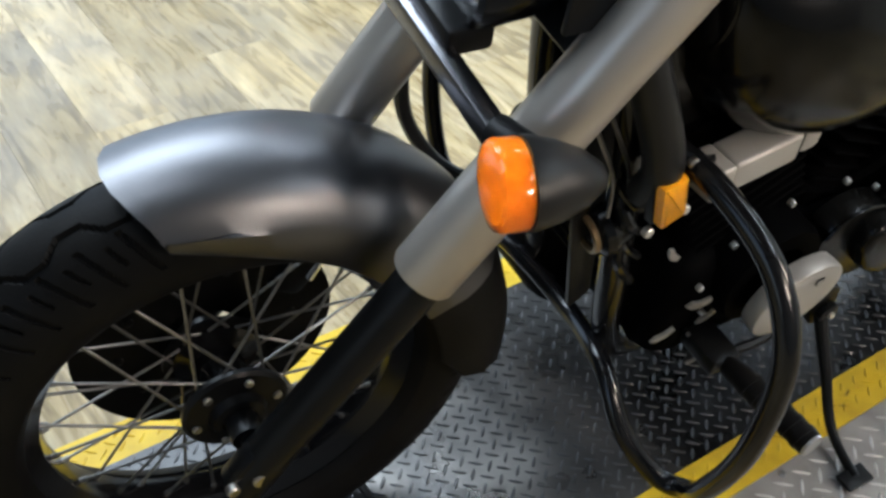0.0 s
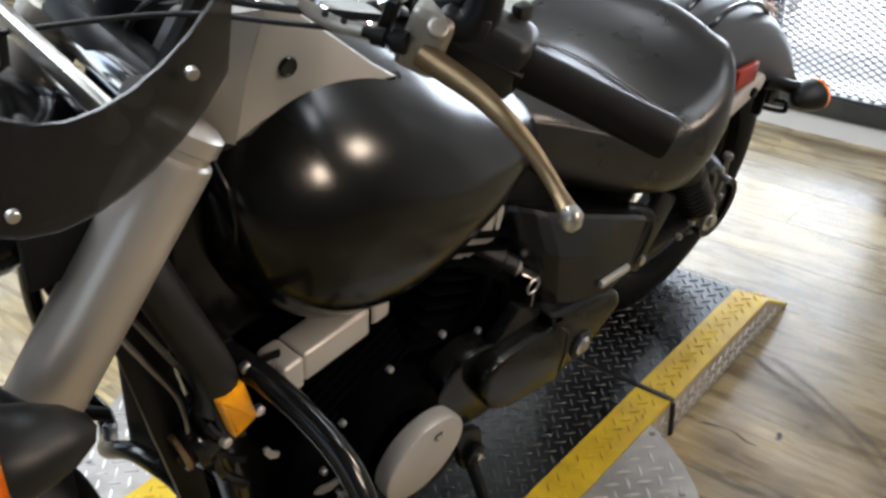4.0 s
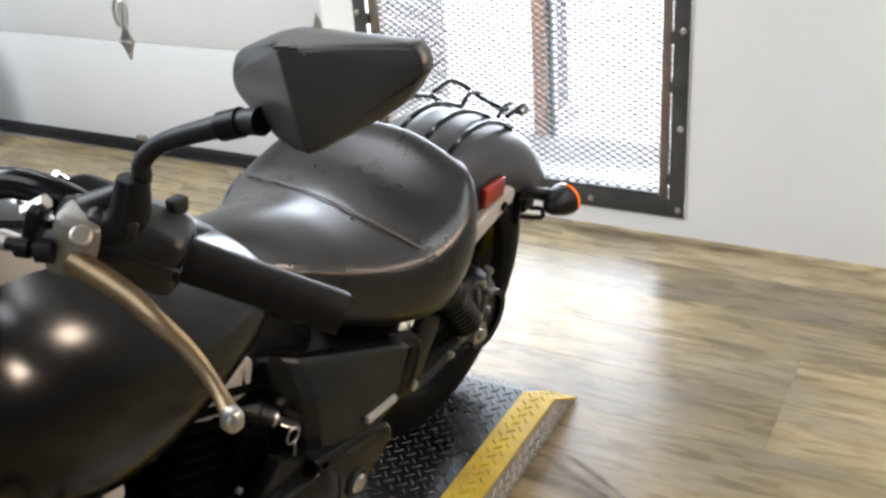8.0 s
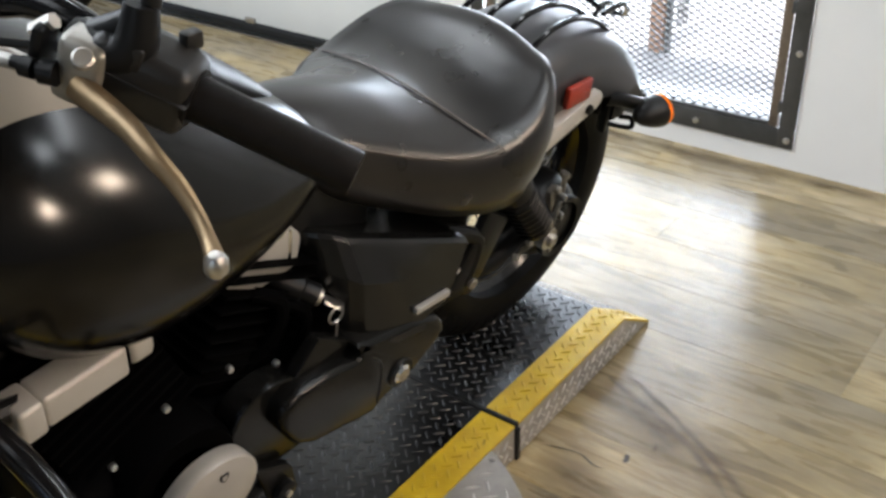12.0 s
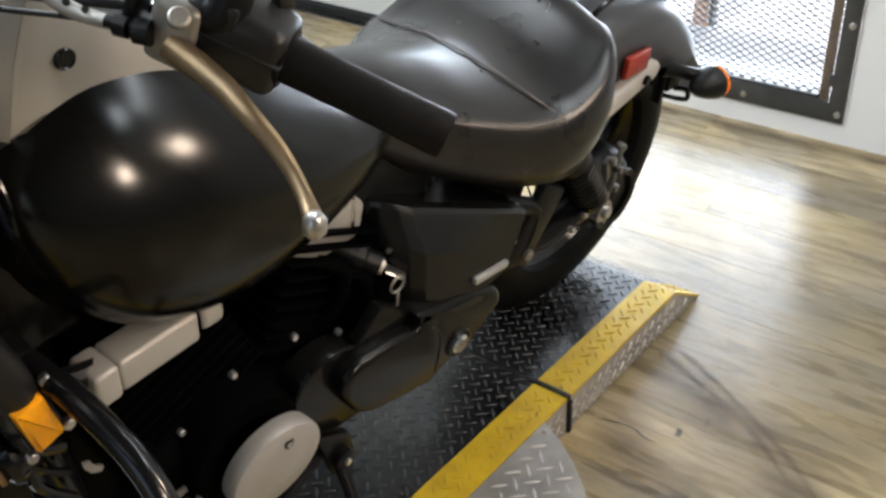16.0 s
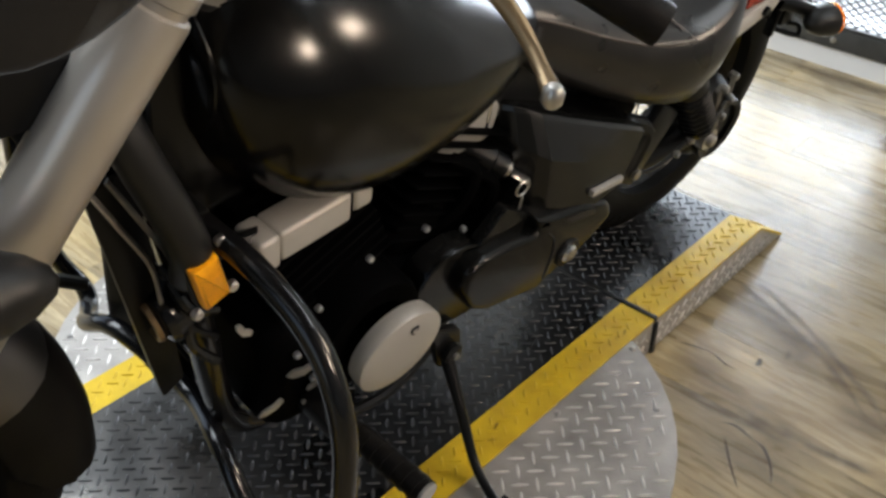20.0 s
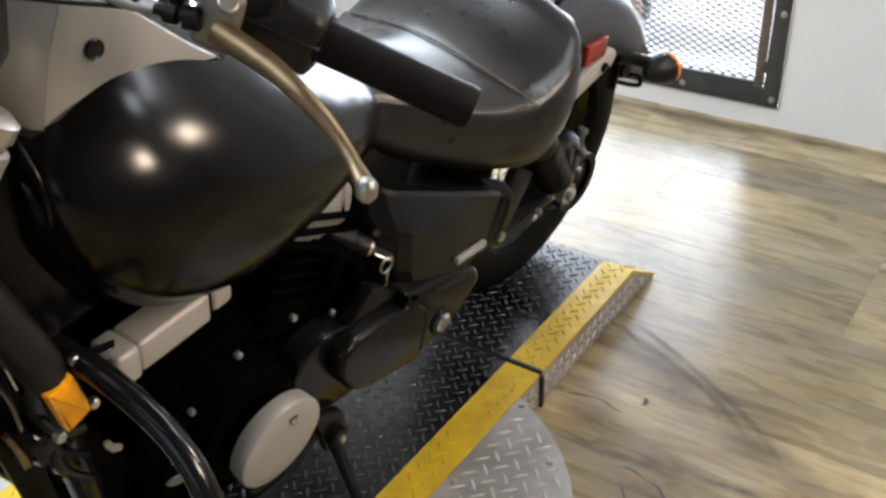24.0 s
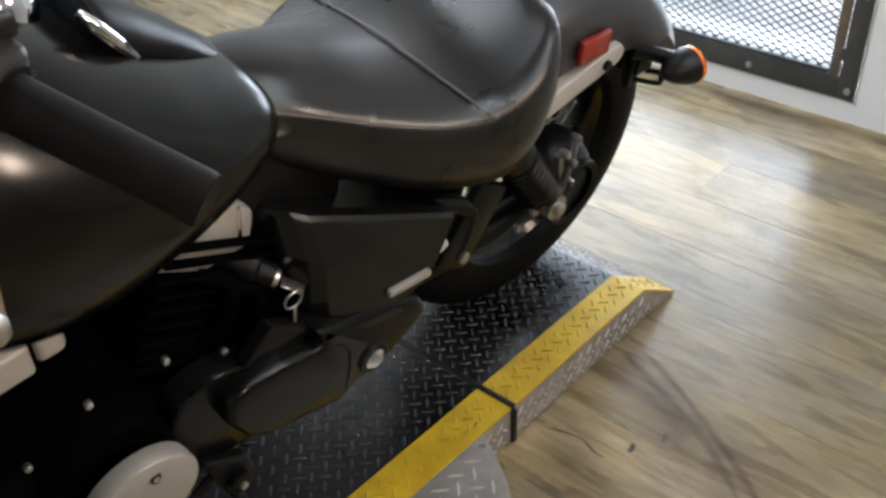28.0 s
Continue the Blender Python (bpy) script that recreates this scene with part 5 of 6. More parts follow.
part("cover_seam", box((0.006, 0.012, 0.06), (-0.392, -0.106, 0.572), 0.002), CHROME, bike)
part("cover_bolt", lathe([(0, 0.02), (0.012, 0.02), (0.012, 0)], 12, aim((-0.43, -0.11, 0.625), (-0.43, -0.4, 0.67))), CHROME, bike)
cc = [(0, 0.0015), (0.040, 0.001), (0.0668, 0.0), (0.0695, -0.0012), (0.0710, -0.0042), (0.0704, -0.018), (0.0688, -0.026), (0.062, -0.029), (0.0, -0.029)]
CM = Matrix.Translation((-0.611, -0.219, 0.347)) @ Matrix.Rotation(radians(4.6), 4, "X") @ YAX
crank = part("crank_cover", lathe(cc, 48, CM), SILVER, bike, "round silver crank cover")
shield = [(-0.0065, 0.008), (0.0065, 0.008), (0.0065, -0.002), (0.0, -0.009), (-0.0065, -0.002)]
slotm = CM @ YAX.inverted() @ Matrix.Translation((0.012, -0.0014, 0.040)) @ SIDE
part("cover_slot", slab(rounded(shield, 0.002), 0.0012, slotm), BLACK_PLASTIC, crank, "dark emblem recess")
part("slot_inlay", slab(rounded([(u * 0.55, v * 0.55) for u, v in shield], 0.001), 0.0018, slotm), SILVER, crank)
part("crank_ring", lathe([(0.05, 0.0), (0.078, 0.0), (0.083, -0.012), (0.083, -0.07), (0.05, -0.07)], 48, Matrix.Translation((-0.622, -0.176, 0.357)) @ YAX), ENGINE_BLACK, crank)
for k in range(10):
    a = 2 * math.pi * k / 10
    bolt((-0.58 + 0.155 * math.cos(a), -0.152, 0.37 + 0.115 * math.sin(a)), 0.0048, 0.008, bike, STEEL, name="case_bolt")
# sprocket cover and foot peg bracket
SPR = [(-0.538, 0.410), (-0.515, 0.427), (-0.480, 0.431), (-0.440, 0.418), (-0.382, 0.381), (-0.356, 0.353), (-0.375, 0.262), (-0.467, 0.268), (-0.530, 0.300), (-0.552, 0.355)]
spro = part("sprocket_cover", slab(rounded(SPR, 0.03, 5), 0.035, on_side(-0.140), 0.005, 2), GREY_PLASTIC, bike, "dark grey sprocket cover")
part("cover_rim", tube([(-0.545, -0.177, 0.392), (-0.530, -0.178, 0.415), (-0.505, -0.178, 0.428), (-0.470, -0.178, 0.428), (-0.430, -0.178, 0.413), (-0.390, -0.178, 0.386)], 0.0035, 8), GREY_PLASTIC, spro)
PEG = [(-0.462, 0.418), (-0.400, 0.416), (-0.338, 0.404), (-0.352, 0.434), (-0.300, 0.421), (-0.224, 0.406), (-0.173, 0.385), (-0.156, 0.364), (-0.152, 0.344), (-0.176, 0.325), (-0.217, 0.299), (-0.287, 0.283), (-0.305, 0.268), (-0.427, 0.296), (-0.460, 0.318), (-0.489, 0.370), (-0.486, 0.405)]
peg = part("peg_bracket", slab(rounded(PEG, 0.012, 4), 0.056, on_side(-0.152), 0.013, 3), GREY_PLASTIC, bike, "dark grey foot peg bracket")
part("bracket_slot", slab(rounded([(-0.290, 0.409), (-0.226, 0.397), (-0.206, 0.388), (-0.205, 0.380), (-0.268, 0.392)], 0.004), 0.0035, on_side(-0.2055), 0.0), CABLE, peg, "dark slot")
part("bracket_seam", tube([(-0.322, -0.2075, 0.398), (-0.302, -0.2085, 0.376), (-0.296, -0.2085, 0.340), (-0.300, -0.2075, 0.290)], 0.0016, 6), CABLE, peg)
part("bracket_web", slab(rounded([(-0.405, 0.47), (-0.345, 0.43), (-0.36, 0.40), (-0.45, 0.42)], 0.008), 0.02, on_side(-0.165), 0.004), GREY_PLASTIC, peg)
part("peg_pivot", lathe([(0, 0.010), (0.012, 0.010), (0.0165, 0.006), (0.0165, 0.0)], 20, aim((-0.254, -0.2075, 0.322), (-0.254, -0.4, 0.322))), CHROME, peg, "bright pivot bolt")
part("pivot_ring", lathe([(0.016, 0.004), (0.024, 0.004), (0.026, 0.0), (0.016, 0.0)], 24, aim((-0.254, -0.2075, 0.322), (-0.254, -0.4, 0.322))), SATIN_BLACK, peg)
# ignition lock with key
lockm = aim((-0.40, -0.10, 0.515), (-0.355, -0.15, 0.485))
ign = part("ignition_lock", lathe([(0, -0.02), (0.02, -0.02), (0.021, 0.03), (0.017, 0.034), (0.017, 0.055), (0, 0.055)], 20, lockm), SATIN_BLACK, bike, "black ignition lock")
part("lock_face", lathe([(0, 0.062), (0.012, 0.062), (0.014, 0.056), (0.014, 0.05)], 20, lockm), STEEL, ign, "steel lock face")
part("key", box((0.018, 0.003, 0.03), (0, 0, 0.082), 0.001, 1, m=lockm), STEEL, ign)
part("key_ring", tube([(-0.362 + 0.013 * math.cos(a), -0.172, 0.478 + 0.013 * math.sin(a)) for a in np.linspace(0, 2 * math.pi, 13)[:-1]], 0.0016, 6, True, 2), STEEL, ign)
part("key_tag", box((0.004, 0.0015, 0.036), (-0.362, -0.175, 0.446), 0.0005, 1), STEEL, ign)
for q, r in (((-0.455, -0.11, 0.53), 0.011), ((-0.42, -0.12, 0.50), 0.009)):
    part("hose", tube([q, (q[0] + 0.03, q[1] - 0.02, q[2] - 0.02), (q[0] + 0.02, q[1] - 0.02, q[2] - 0.07), (q[0] - 0.02, q[1], q[2] - 0.12)], r, 8), ENGINE_BLACK, bike)

part("gearbox", box((0.20, 0.27, 0.22), (-0.335, 0, 0.325), 0.03, 3), ENGINE_BLACK, bike, "black gearbox housing")
part("battery_box", box((0.20, 0.19, 0.20), (-0.315, 0, 0.555), 0.02, 3), SATIN_BLACK, bike, "black battery box under the seat")
SHROUD = [(-0.872, 0.865), (-0.80, 0.85), (-0.79, 0.70), (-0.745, 0.615), (-0.845, 0.605), (-0.885, 0.70)]
for s in (-1, 1):
    part("frame_cover", slab(rounded(SHROUD, 0.015, 3), 0.016, on_side(s * 0.085 + 0.008), 0.005), GREY_PLASTIC, bike, "dark grey frame cover in front of the tank")

# frame cradle, radiator, guard
for s in (-1, 1):
    part("downtube", tube([(-0.90, s * 0.03, 0.80), (-0.872, s * 0.075, 0.66), (-0.83, s * 0.085, 0.42), (-0.79, s * 0.085, 0.22), (-0.70, s * 0.085, 0.17), (-0.40, s * 0.09, 0.17)], [0.023, 0.023, 0.021, 0.019, 0.019, 0.019], 14), GLOSS_BLACK, bike, "gloss black frame tube")
part("frame_neck", tube([(-0.905, 0, 0.74), (-0.83, 0, 0.98)], 0.035, 20, step=1), SATIN_BLACK, bike)
part("frame_downtube", tube([(-0.93, -0.085, 0.83), (-0.918, -0.122, 0.760), (-0.880, -0.150, 0.640), (-0.872, -0.130, 0.575)], [0.022, 0.0225, 0.0225, 0.019], 18), SATIN_TUBE, bike, "satin black frame downtube")
rad = part("radiator", box((0.035, 0.15, 0.28), (-0.815, 0, 0.48), 0.008, m=None), ENGINE_BLACK, bike, "black radiator between the frame tubes")
for k in range(16):
    part("radiator_fin", box((0.006, 0.14, 0.0035), (-0.835, 0, 0.35 + k * 0.0175)), ENGINE_BLACK, rad)
for dx in (0.0, 0.022):
    part("radiator_trim", tube([(-0.950 + dx, -0.088, 0.70), (-0.925 + dx, -0.099, 0.645), (-0.901 + dx, -0.110, 0.589), (-0.893 + dx, -0.112, 0.53)], 0.0045, 8, flat=0.5), SPOKE if dx else CAST, rad, "dull metal radiator trim")
part("radiator_side", slab(rounded([(-0.955, 0.70), (-0.90, 0.70), (-0.855, 0.35), (-0.885, 0.33)], 0.01), 0.006, on_side(-0.082), 0.002), SATIN_BLACK, rad, "black radiator side cover")
for k in range(4):
    part("radiator_hose", tube([(-0.885 + 0.006 * k, -0.10 - 0.006 * k, 0.57 - 0.02 * k), (-0.868, -0.125, 0.545 - 0.03 * k), (-0.83, -0.12, 0.53 - 0.045 * k)], 0.0055 + 0.0015 * (k % 2), 8), GLOSS_BLACK, rad)
horn = part("horn", lathe([(0, 0.012), (0.02, 0.012), (0.034, 0.004), (0.038, -0.006), (0.03, -0.03), (0, -0.032)], 28, aim((-0.885, -0.094, 0.488), (-1.885, -0.04, 0.288))), GLOSS_BLACK, bike, "black horn with a brass rim")
part("horn_face", lathe([(0.019, 0.0125), (0.0215, 0.0170), (0.0265, 0.0160), (0.0275, 0.0105), (0.024, 0.008)], 24, aim((-0.885, -0.094, 0.488), (-1.885, -0.04, 0.288))), BRONZE, horn, "brass rim")
reflect = part("side_reflector", slab(rounded([(-0.893, 0.624), (-0.861, 0.632), (-0.846, 0.572), (-0.877, 0.559)], 0.004), 0.014, on_side(-0.162), 0.005), REFLECTOR, bike, "amber side reflector")
part("reflector_holder", slab(rounded([(-0.897, 0.628), (-0.858, 0.637), (-0.841, 0.570), (-0.878, 0.553)], 0.004), 0.012, on_side(-0.150), 0.002), SATIN_BLACK, reflect, "black reflector holder")
for q in ((-0.838, -0.16, 0.566), (-0.880, -0.158, 0.546), (-0.852, -0.16, 0.640)):
    bolt(q, 0.0065, 0.008, reflect, STEEL)
loop = [(-0.855, -0.10, 0.635), (-0.839, -0.194, 0.627), (-0.828, -0.289, 0.587), (-0.833, -0.350, 0.505), (-0.836, -0.365, 0.361), (-0.822, -0.337, 0.215), (-0.792, -0.302, 0.135), (-0.808, -0.264, 0.122), (-0.838, -0.206, 0.172), (-0.830, -0.125, 0.225), (-0.800, 0.0, 0.195)]
loop = loop + [(x, -y, z) for x, y, z in loop[-2::-1]]
guard = part("engine_guard", tube(loop, 0.0145, 14, step=8), GLOSS_BLACK, bike, "gloss black engine guard bar")
part("guard_clamp", box((0.03, 0.05, 0.03), (-0.855, -0.105, 0.637), 0.006), SATIN_BLACK, guard)
part("shift_lever", tube([(-0.47, -0.17, 0.25), (-0.58, -0.185, 0.21), (-0.68, -0.17, 0.20)], 0.008, 8), SATIN_BLACK, bike)
# side stand
pivot = Vector((-0.475, -0.185, 0.225))
elbow = BIKE.inverted() @ Vector((-0.520, -0.016, LZ + 0.03))
foot = BIKE.inverted() @ Vector((-0.545, -0.085, LZ + 0.008))
stand = part("side_stand", tube([pivot, pivot.lerp(elbow, 0.5), elbow, foot], [0.011, 0.0085, 0.0075, 0.0075], 12), SATIN_BLACK, bike, "black side stand")
part("stand_foot", box((0.05, 0.03, 0.008), foot, 0.003), SATIN_BLACK, stand)
part("stand_plate", slab(rounded([(-0.519, 0.300), (-0.452, 0.262), (-0.436, 0.190), (-0.482, 0.186)], 0.012, 4), 0.012, on_side(-0.176), 0.003), SATIN_BLACK, stand)
bolt(pivot + Vector((0.004, -0.006, 0)), 0.018, 0.012, stand, SATIN_BLACK, name="pivot_washer")
bolt(pivot + Vector((0.004, -0.016, 0)), 0.006, 0.007, stand, STEEL)
footp = part("foot_peg", tube([(-0.70, -0.215, 0.262), (-0.697, -0.25, 0.266), (-0.69, -0.365, 0.271)], [0.012, 0.018, 0.018], 16, step=2), RUBBER, bike, "black rubber foot peg")
for k in range(6):
    q = Vector((-0.697, -0.262, 0.2665)).lerp(Vector((-0.691, -0.352, 0.2705)), k / 5)
    part("peg_rib", rod(q + Vector((0, -0.004, 0)), q + Vector((0, 0.004, 0)), 0.0192, 16), RUBBER, footp)
part("peg_end", rod((-0.69, -0.364, 0.271), (-0.6898, -0.369, 0.2712), 0.0165, 16), STEEL, footp, "bright peg end")
part("peg_mount", box((0.05, 0.07, 0.03), (-0.70, -0.185, 0.26), 0.008), SATIN_BLACK, footp)

# handlebar and controls
gi, go = Vector((-0.705, -0.341, 1.012)), Vector((-0.648, -0.444, 0.977))
bars = part("handlebar", tube([go, gi, (-0.748, -0.24, 1.054), (-0.768, -0.19, 1.047), (-0.785, -0.14, 1.036), (-0.800, -0.06, 1.035), (-0.808, 0.06, 1.055), (-0.80, 0.15, 1.052), (-0.775, 0.25, 1.048), (-0.735, 0.335, 1.028), (-0.68, 0.455, 0.98)], 0.0127, 14), GLOSS_BLACK, bike, "gloss black handlebar")
for y in (-0.088, 0.004):
    part("riser", join(tube([(-0.872, y, 0.945), (-0.845, y, 0.98), (-0.815, y, 1.025)], [0.014, 0.013, 0.013], 8, flat=0.8), box((0.028, 0.024, 0.032), (-0.803, y, 1.036), 0.008, 3)), SATIN_BLACK, bars, "satin black handlebar riser")
    bolt((-0.80, y, 1.053), 0.005, 0.006, bars, CHROME, (0, 0, 1), "riser_bolt")
left_grip = part("grip", tube([go + (go - gi) * 0.03, go, gi.lerp(go, 0.5), gi], [0.0155, 0.0180, 0.0175, 0.0180], 20, step=4), RUBBER, bars, "black rubber grip")
part("grip_flange", rod(gi - (gi - go) * 0.01, gi + (gi - go) * 0.035, 0.0225, 24), RUBBER, left_grip)
part("grip_cap", rod(go + (go - gi) * 0.03, go + (go - gi) * 0.040, 0.0135, 20), RUBBER, left_grip)
part("grip", tube([(-0.68, 0.455, 0.98), (-0.708, 0.395, 1.003), (-0.735, 0.335, 1.028)], 0.0172, 20), RUBBER, bars, "black rubber grip")
axis = (gi - go).normalized()
sw = part("switch_housing", move(box((0.050, 0.056, 0.078), (0, 0, 0.038), 0.011, 3), aim(gi, gi + axis)), BLACK_PLASTIC, bars, "black switch housing")
part("switch_button", move(box((0.012, 0.02, 0.012), (0.020, 0.024, 0.042), 0.003), aim(gi, gi + axis)), BLACK_PLASTIC, sw)
clampp = Vector((-0.750, -0.280, 1.028))
cl = part("lever_clamp", move(box((0.042, 0.054, 0.036), (0, 0, 0.0), 0.007, 3), aim(clampp, clampp + axis)), CAST, bars, "bare metal lever clamp")
bolt(Vector((-0.768, -0.303, 1.046)), 0.008, 0.006, cl, CAST, (-0.3, -0.5, 0.8))
part("clutch_lever", tube([(-0.768, -0.290, 1.021), (-0.766, -0.322, 1.016), (-0.767, -0.350, 1.013), (-0.770, -0.378, 1.007), (-0.768, -0.401, 0.995), (-0.769, -0.420, 0.984), (-0.774, -0.438, 0.976), (-0.781, -0.454, 0.971)], [0.0105, 0.0100, 0.0090, 0.0078, 0.0068, 0.0060, 0.0058, 0.0075], 12, flat=0.72), BRONZE, bars, "worn bronze clutch lever")
part("lever_ball", lathe([(0, 0.010), (0.005, 0.0085), (0.0082, 0.004), (0.0082, -0.004), (0.005, -0.0085), (0, -0.010)], 16, Matrix.Translation((-0.783, -0.458, 0.969))), STEEL, bars, "worn bright lever end")
adj = part("cable_adjuster", tube([(-0.788, -0.252, 1.029), (-0.797, -0.225, 1.028), (-0.804, -0.206, 1.033), (-0.810, -0.196, 1.040)], [0.0058, 0.0062, 0.0066, 0.004], 12, flat=0.7), CAST, bars, "worn cast cable adjuster")
for a, b, r in (((-0.776, -0.281, 1.029), (-0.782, -0.271, 1.029), 0.0095), ((-0.784, -0.266, 1.029), (-0.788, -0.257, 1.029), 0.0078), ((-0.776, -0.281, 1.029), (-0.790, -0.248, 1.029), 0.0052)):
    part("adjuster_nut", rod(a, b, r, 12), SATIN_BLACK, adj, "black knurled nut")
for q in ((-0.7965, -0.2325, 1.0335), (-0.8015, -0.2165, 1.0345)):
    part("adjuster_slot", lathe([(0, 0.0016), (0.0026, 0.0016), (0.003, 0.0)], 10, aim(q, (q[0] - 0.2, q[1] - 0.55, q[2] + 0.8))), CABLE, adj)
part("clamp_bolt", rod((-0.770, -0.246, 1.046), (-0.762, -0.262, 1.058), 0.0062, 6), STEEL, cl, "bright hexagon bolt")
part("clamp_band", move(box((0.034, 0.040, 0.010), (0, 0, 0.034), 0.004, 2), aim(clampp, clampp + axis)), SATIN_BLACK, cl)
part("switch_button", box((0.016, 0.012, 0.014), (-0.692, -0.322, 1.047), 0.003), BLACK_PLASTIC, sw)
part("housing_seam", move(box((0.052, 0.0025, 0.080), (0, 0.004, 0.038), 0.001), aim(gi, gi + axis)), CABLE, sw)
part("housing_screw", rod((-0.706, -0.336, 1.005), (-0.708, -0.346, 1.004), 0.0035, 8), STEEL, sw)
part("clutch_cable", tube([(-0.795, -0.232, 1.026), (-0.815, -0.185, 1.018), (-0.86, -0.10, 1.005), (-0.95, -0.02, 0.985), (-0.98, 0.05, 0.95), (-0.93, 0.05, 0.88)], 0.0026, 8), CABLE, bars, "black clutch cable")
part("wiring", tube([(-0.74, -0.27, 1.03), (-0.80, -0.17, 1.02), (-0.85, -0.06, 1.0), (-0.88, -0.02, 0.93)], 0.0035, 8), CABLE, bars)
part("brake_line", tube([(-0.77, 0.26, 1.04), (-0.85, 0.15, 1.06), (-0.93, 0.05, 1.02), (-0.95, 0.03, 0.93)], 0.0045, 8), CABLE, bars)
part("perch_boot", tube([gi + axis * 0.088, (-0.735, -0.31, 1.045), (-0.727, -0.316, 1.082)], [0.021, 0.017, 0.012], 14), SATIN_BLACK, bars, "black rubber mirror boot")
# left mirror
stemp = gi + axis * 0.094
mir = part("mirror_stem", tube([stemp, (-0.724, -0.313, 1.073), (-0.721, -0.320, 1.095), (-0.719, -0.336, 1.113), (-0.716, -0.364, 1.130), (-0.712, -0.404, 1.150), (-0.712, -0.425, 1.158)], [0.012, 0.0085, 0.007, 0.007, 0.0075, 0.0085, 0.010], 12), SATIN_TUBE, bars, "black mirror stem")
part("stem_collar", tube([(-0.714, -0.392, 1.144), (-0.713, -0.400, 1.148), (-0.712, -0.408, 1.152)], 0.0103, 14), SATIN_BLACK, mir)
OUT = [(-0.377, 1.161), (-0.381, 1.187), (-0.428, 1.217), (-0.536, 1.241), (-0.545, 1.228), (-0.530, 1.200), (-0.458, 1.140), (-0.428, 1.136)]
oc = (-0.468, 1.190)


def mirror_ring(f, x):
    return [(x + 0.12 * (y - oc[0]), oc[0] + (y - oc[0]) * f, oc[1] + (z - oc[1]) * f) for y, z in rounded(OUT, 0.010, 2)]


hull = bmesh.new()
for q in mirror_ring(1.0, -0.700) + mirror_ring(0.96, -0.684) + [(-0.731, -0.452, 1.222), (-0.734, -0.478, 1.160), (-0.729, -0.470, 1.223), (-0.731, -0.494, 1.172)]:
    hull.verts.new(q)
bmesh.ops.convex_hull(hull, input=hull.verts[:])
bmesh.ops.delete(hull, geom=[v for v in hull.verts if not v.link_faces], context="VERTS")
bmesh.ops.dissolve_limit(hull, angle_limit=radians(4), verts=hull.verts[:], edges=hull.edges[:])
bmesh.ops.bevel(hull, geom=hull.edges[:], offset=0.0022, segments=2, affect="EDGES", profile=0.5)
ms = part("mirror_shell", hull, MIRROR_SHELL, bars, "black angular mirror shell", angle=50)
part("mirror_glass", loft([mirror_ring(0.90, -0.6835), mirror_ring(0.90, -0.6815)]), MIRROR, ms, "mirror glass")

# pale patches low on the engine front, standing for gaps where lit floor shows
GAP = [(-0.020, 0.003), (-0.012, 0.008), (0.004, 0.004), (0.018, 0.007), (0.021, -0.001), (0.006, -0.007), (-0.010, -0.004)]
for x, z, grow, turn in ((-0.823, 0.481, 0.8, -50), (-0.733, 0.342, 1.15, -8), (-0.720, 0.269, 0.55, -30), (-0.778, 0.300, 0.95, 15), (-0.690, 0.191, 0.5, 10), (-0.705, 0.300, 0.8, 25)):
    c, d = grow * math.cos(radians(turn)), grow * math.sin(radians(turn))
    part("gap_patch", slab([(x + u * c - v * d, z + u * d + v * c) for u, v in GAP], 0.004, on_side(-0.160), 0.0), CAST, bike, "pale patch drawn for a bright gap")

# ---------------------------------------------------------------- floor marks
def stain_material(name, color, density, scale, rough=0.5):
    """Dark residue: broken up by noise, clear in between."""
    m = bpy.data.materials.new(name)
    m.use_nodes = True
    nt = m.node_tree
    b = nt.nodes["Principled BSDF"]
    b.inputs["Base Color"].default_value = (*color, 1)
    b.inputs["Roughness"].default_value = rough
    tex, n1 = nt.nodes.new("ShaderNodeTexCoord"), nt.nodes.new("ShaderNodeTexNoise")
    n1.inputs["Scale"].default_value, n1.inputs["Detail"].default_value = scale, 7
    nt.links.new(tex.outputs["Object"], n1.inputs["Vector"])
    mr = nt.nodes.new("ShaderNodeMapRange")
    mr.inputs[1].default_value, mr.inputs[2].default_value, mr.inputs[4].default_value = 0.30, 0.58, density
    nt.links.new(n1.outputs["Fac"], mr.inputs[0])
    uv, sep = nt.nodes.new("ShaderNodeUVMap"), nt.nodes.new("ShaderNodeSeparateXYZ")
    nt.links.new(uv.outputs[0], sep.inputs[0])
    soft = nt.nodes.new("ShaderNodeMath")
    soft.operation = "MULTIPLY"
    nt.links.new(mr.outputs[0], soft.inputs[0])
    nt.links.new(sep.outputs[0], soft.inputs[1])
    nt.links.new(soft.outputs[0], b.inputs["Alpha"])
    return m


MARK = stain_material("tyre_mark", (0.135, 0.085, 0.048), 0.50, 9)
FAINT = stain_material("faint_tyre_mark", (0.09, 0.07, 0.05), 0.6, 14)
CRACK = stain_material("water_edge", (0.035, 0.028, 0.030), 1.0, 22)


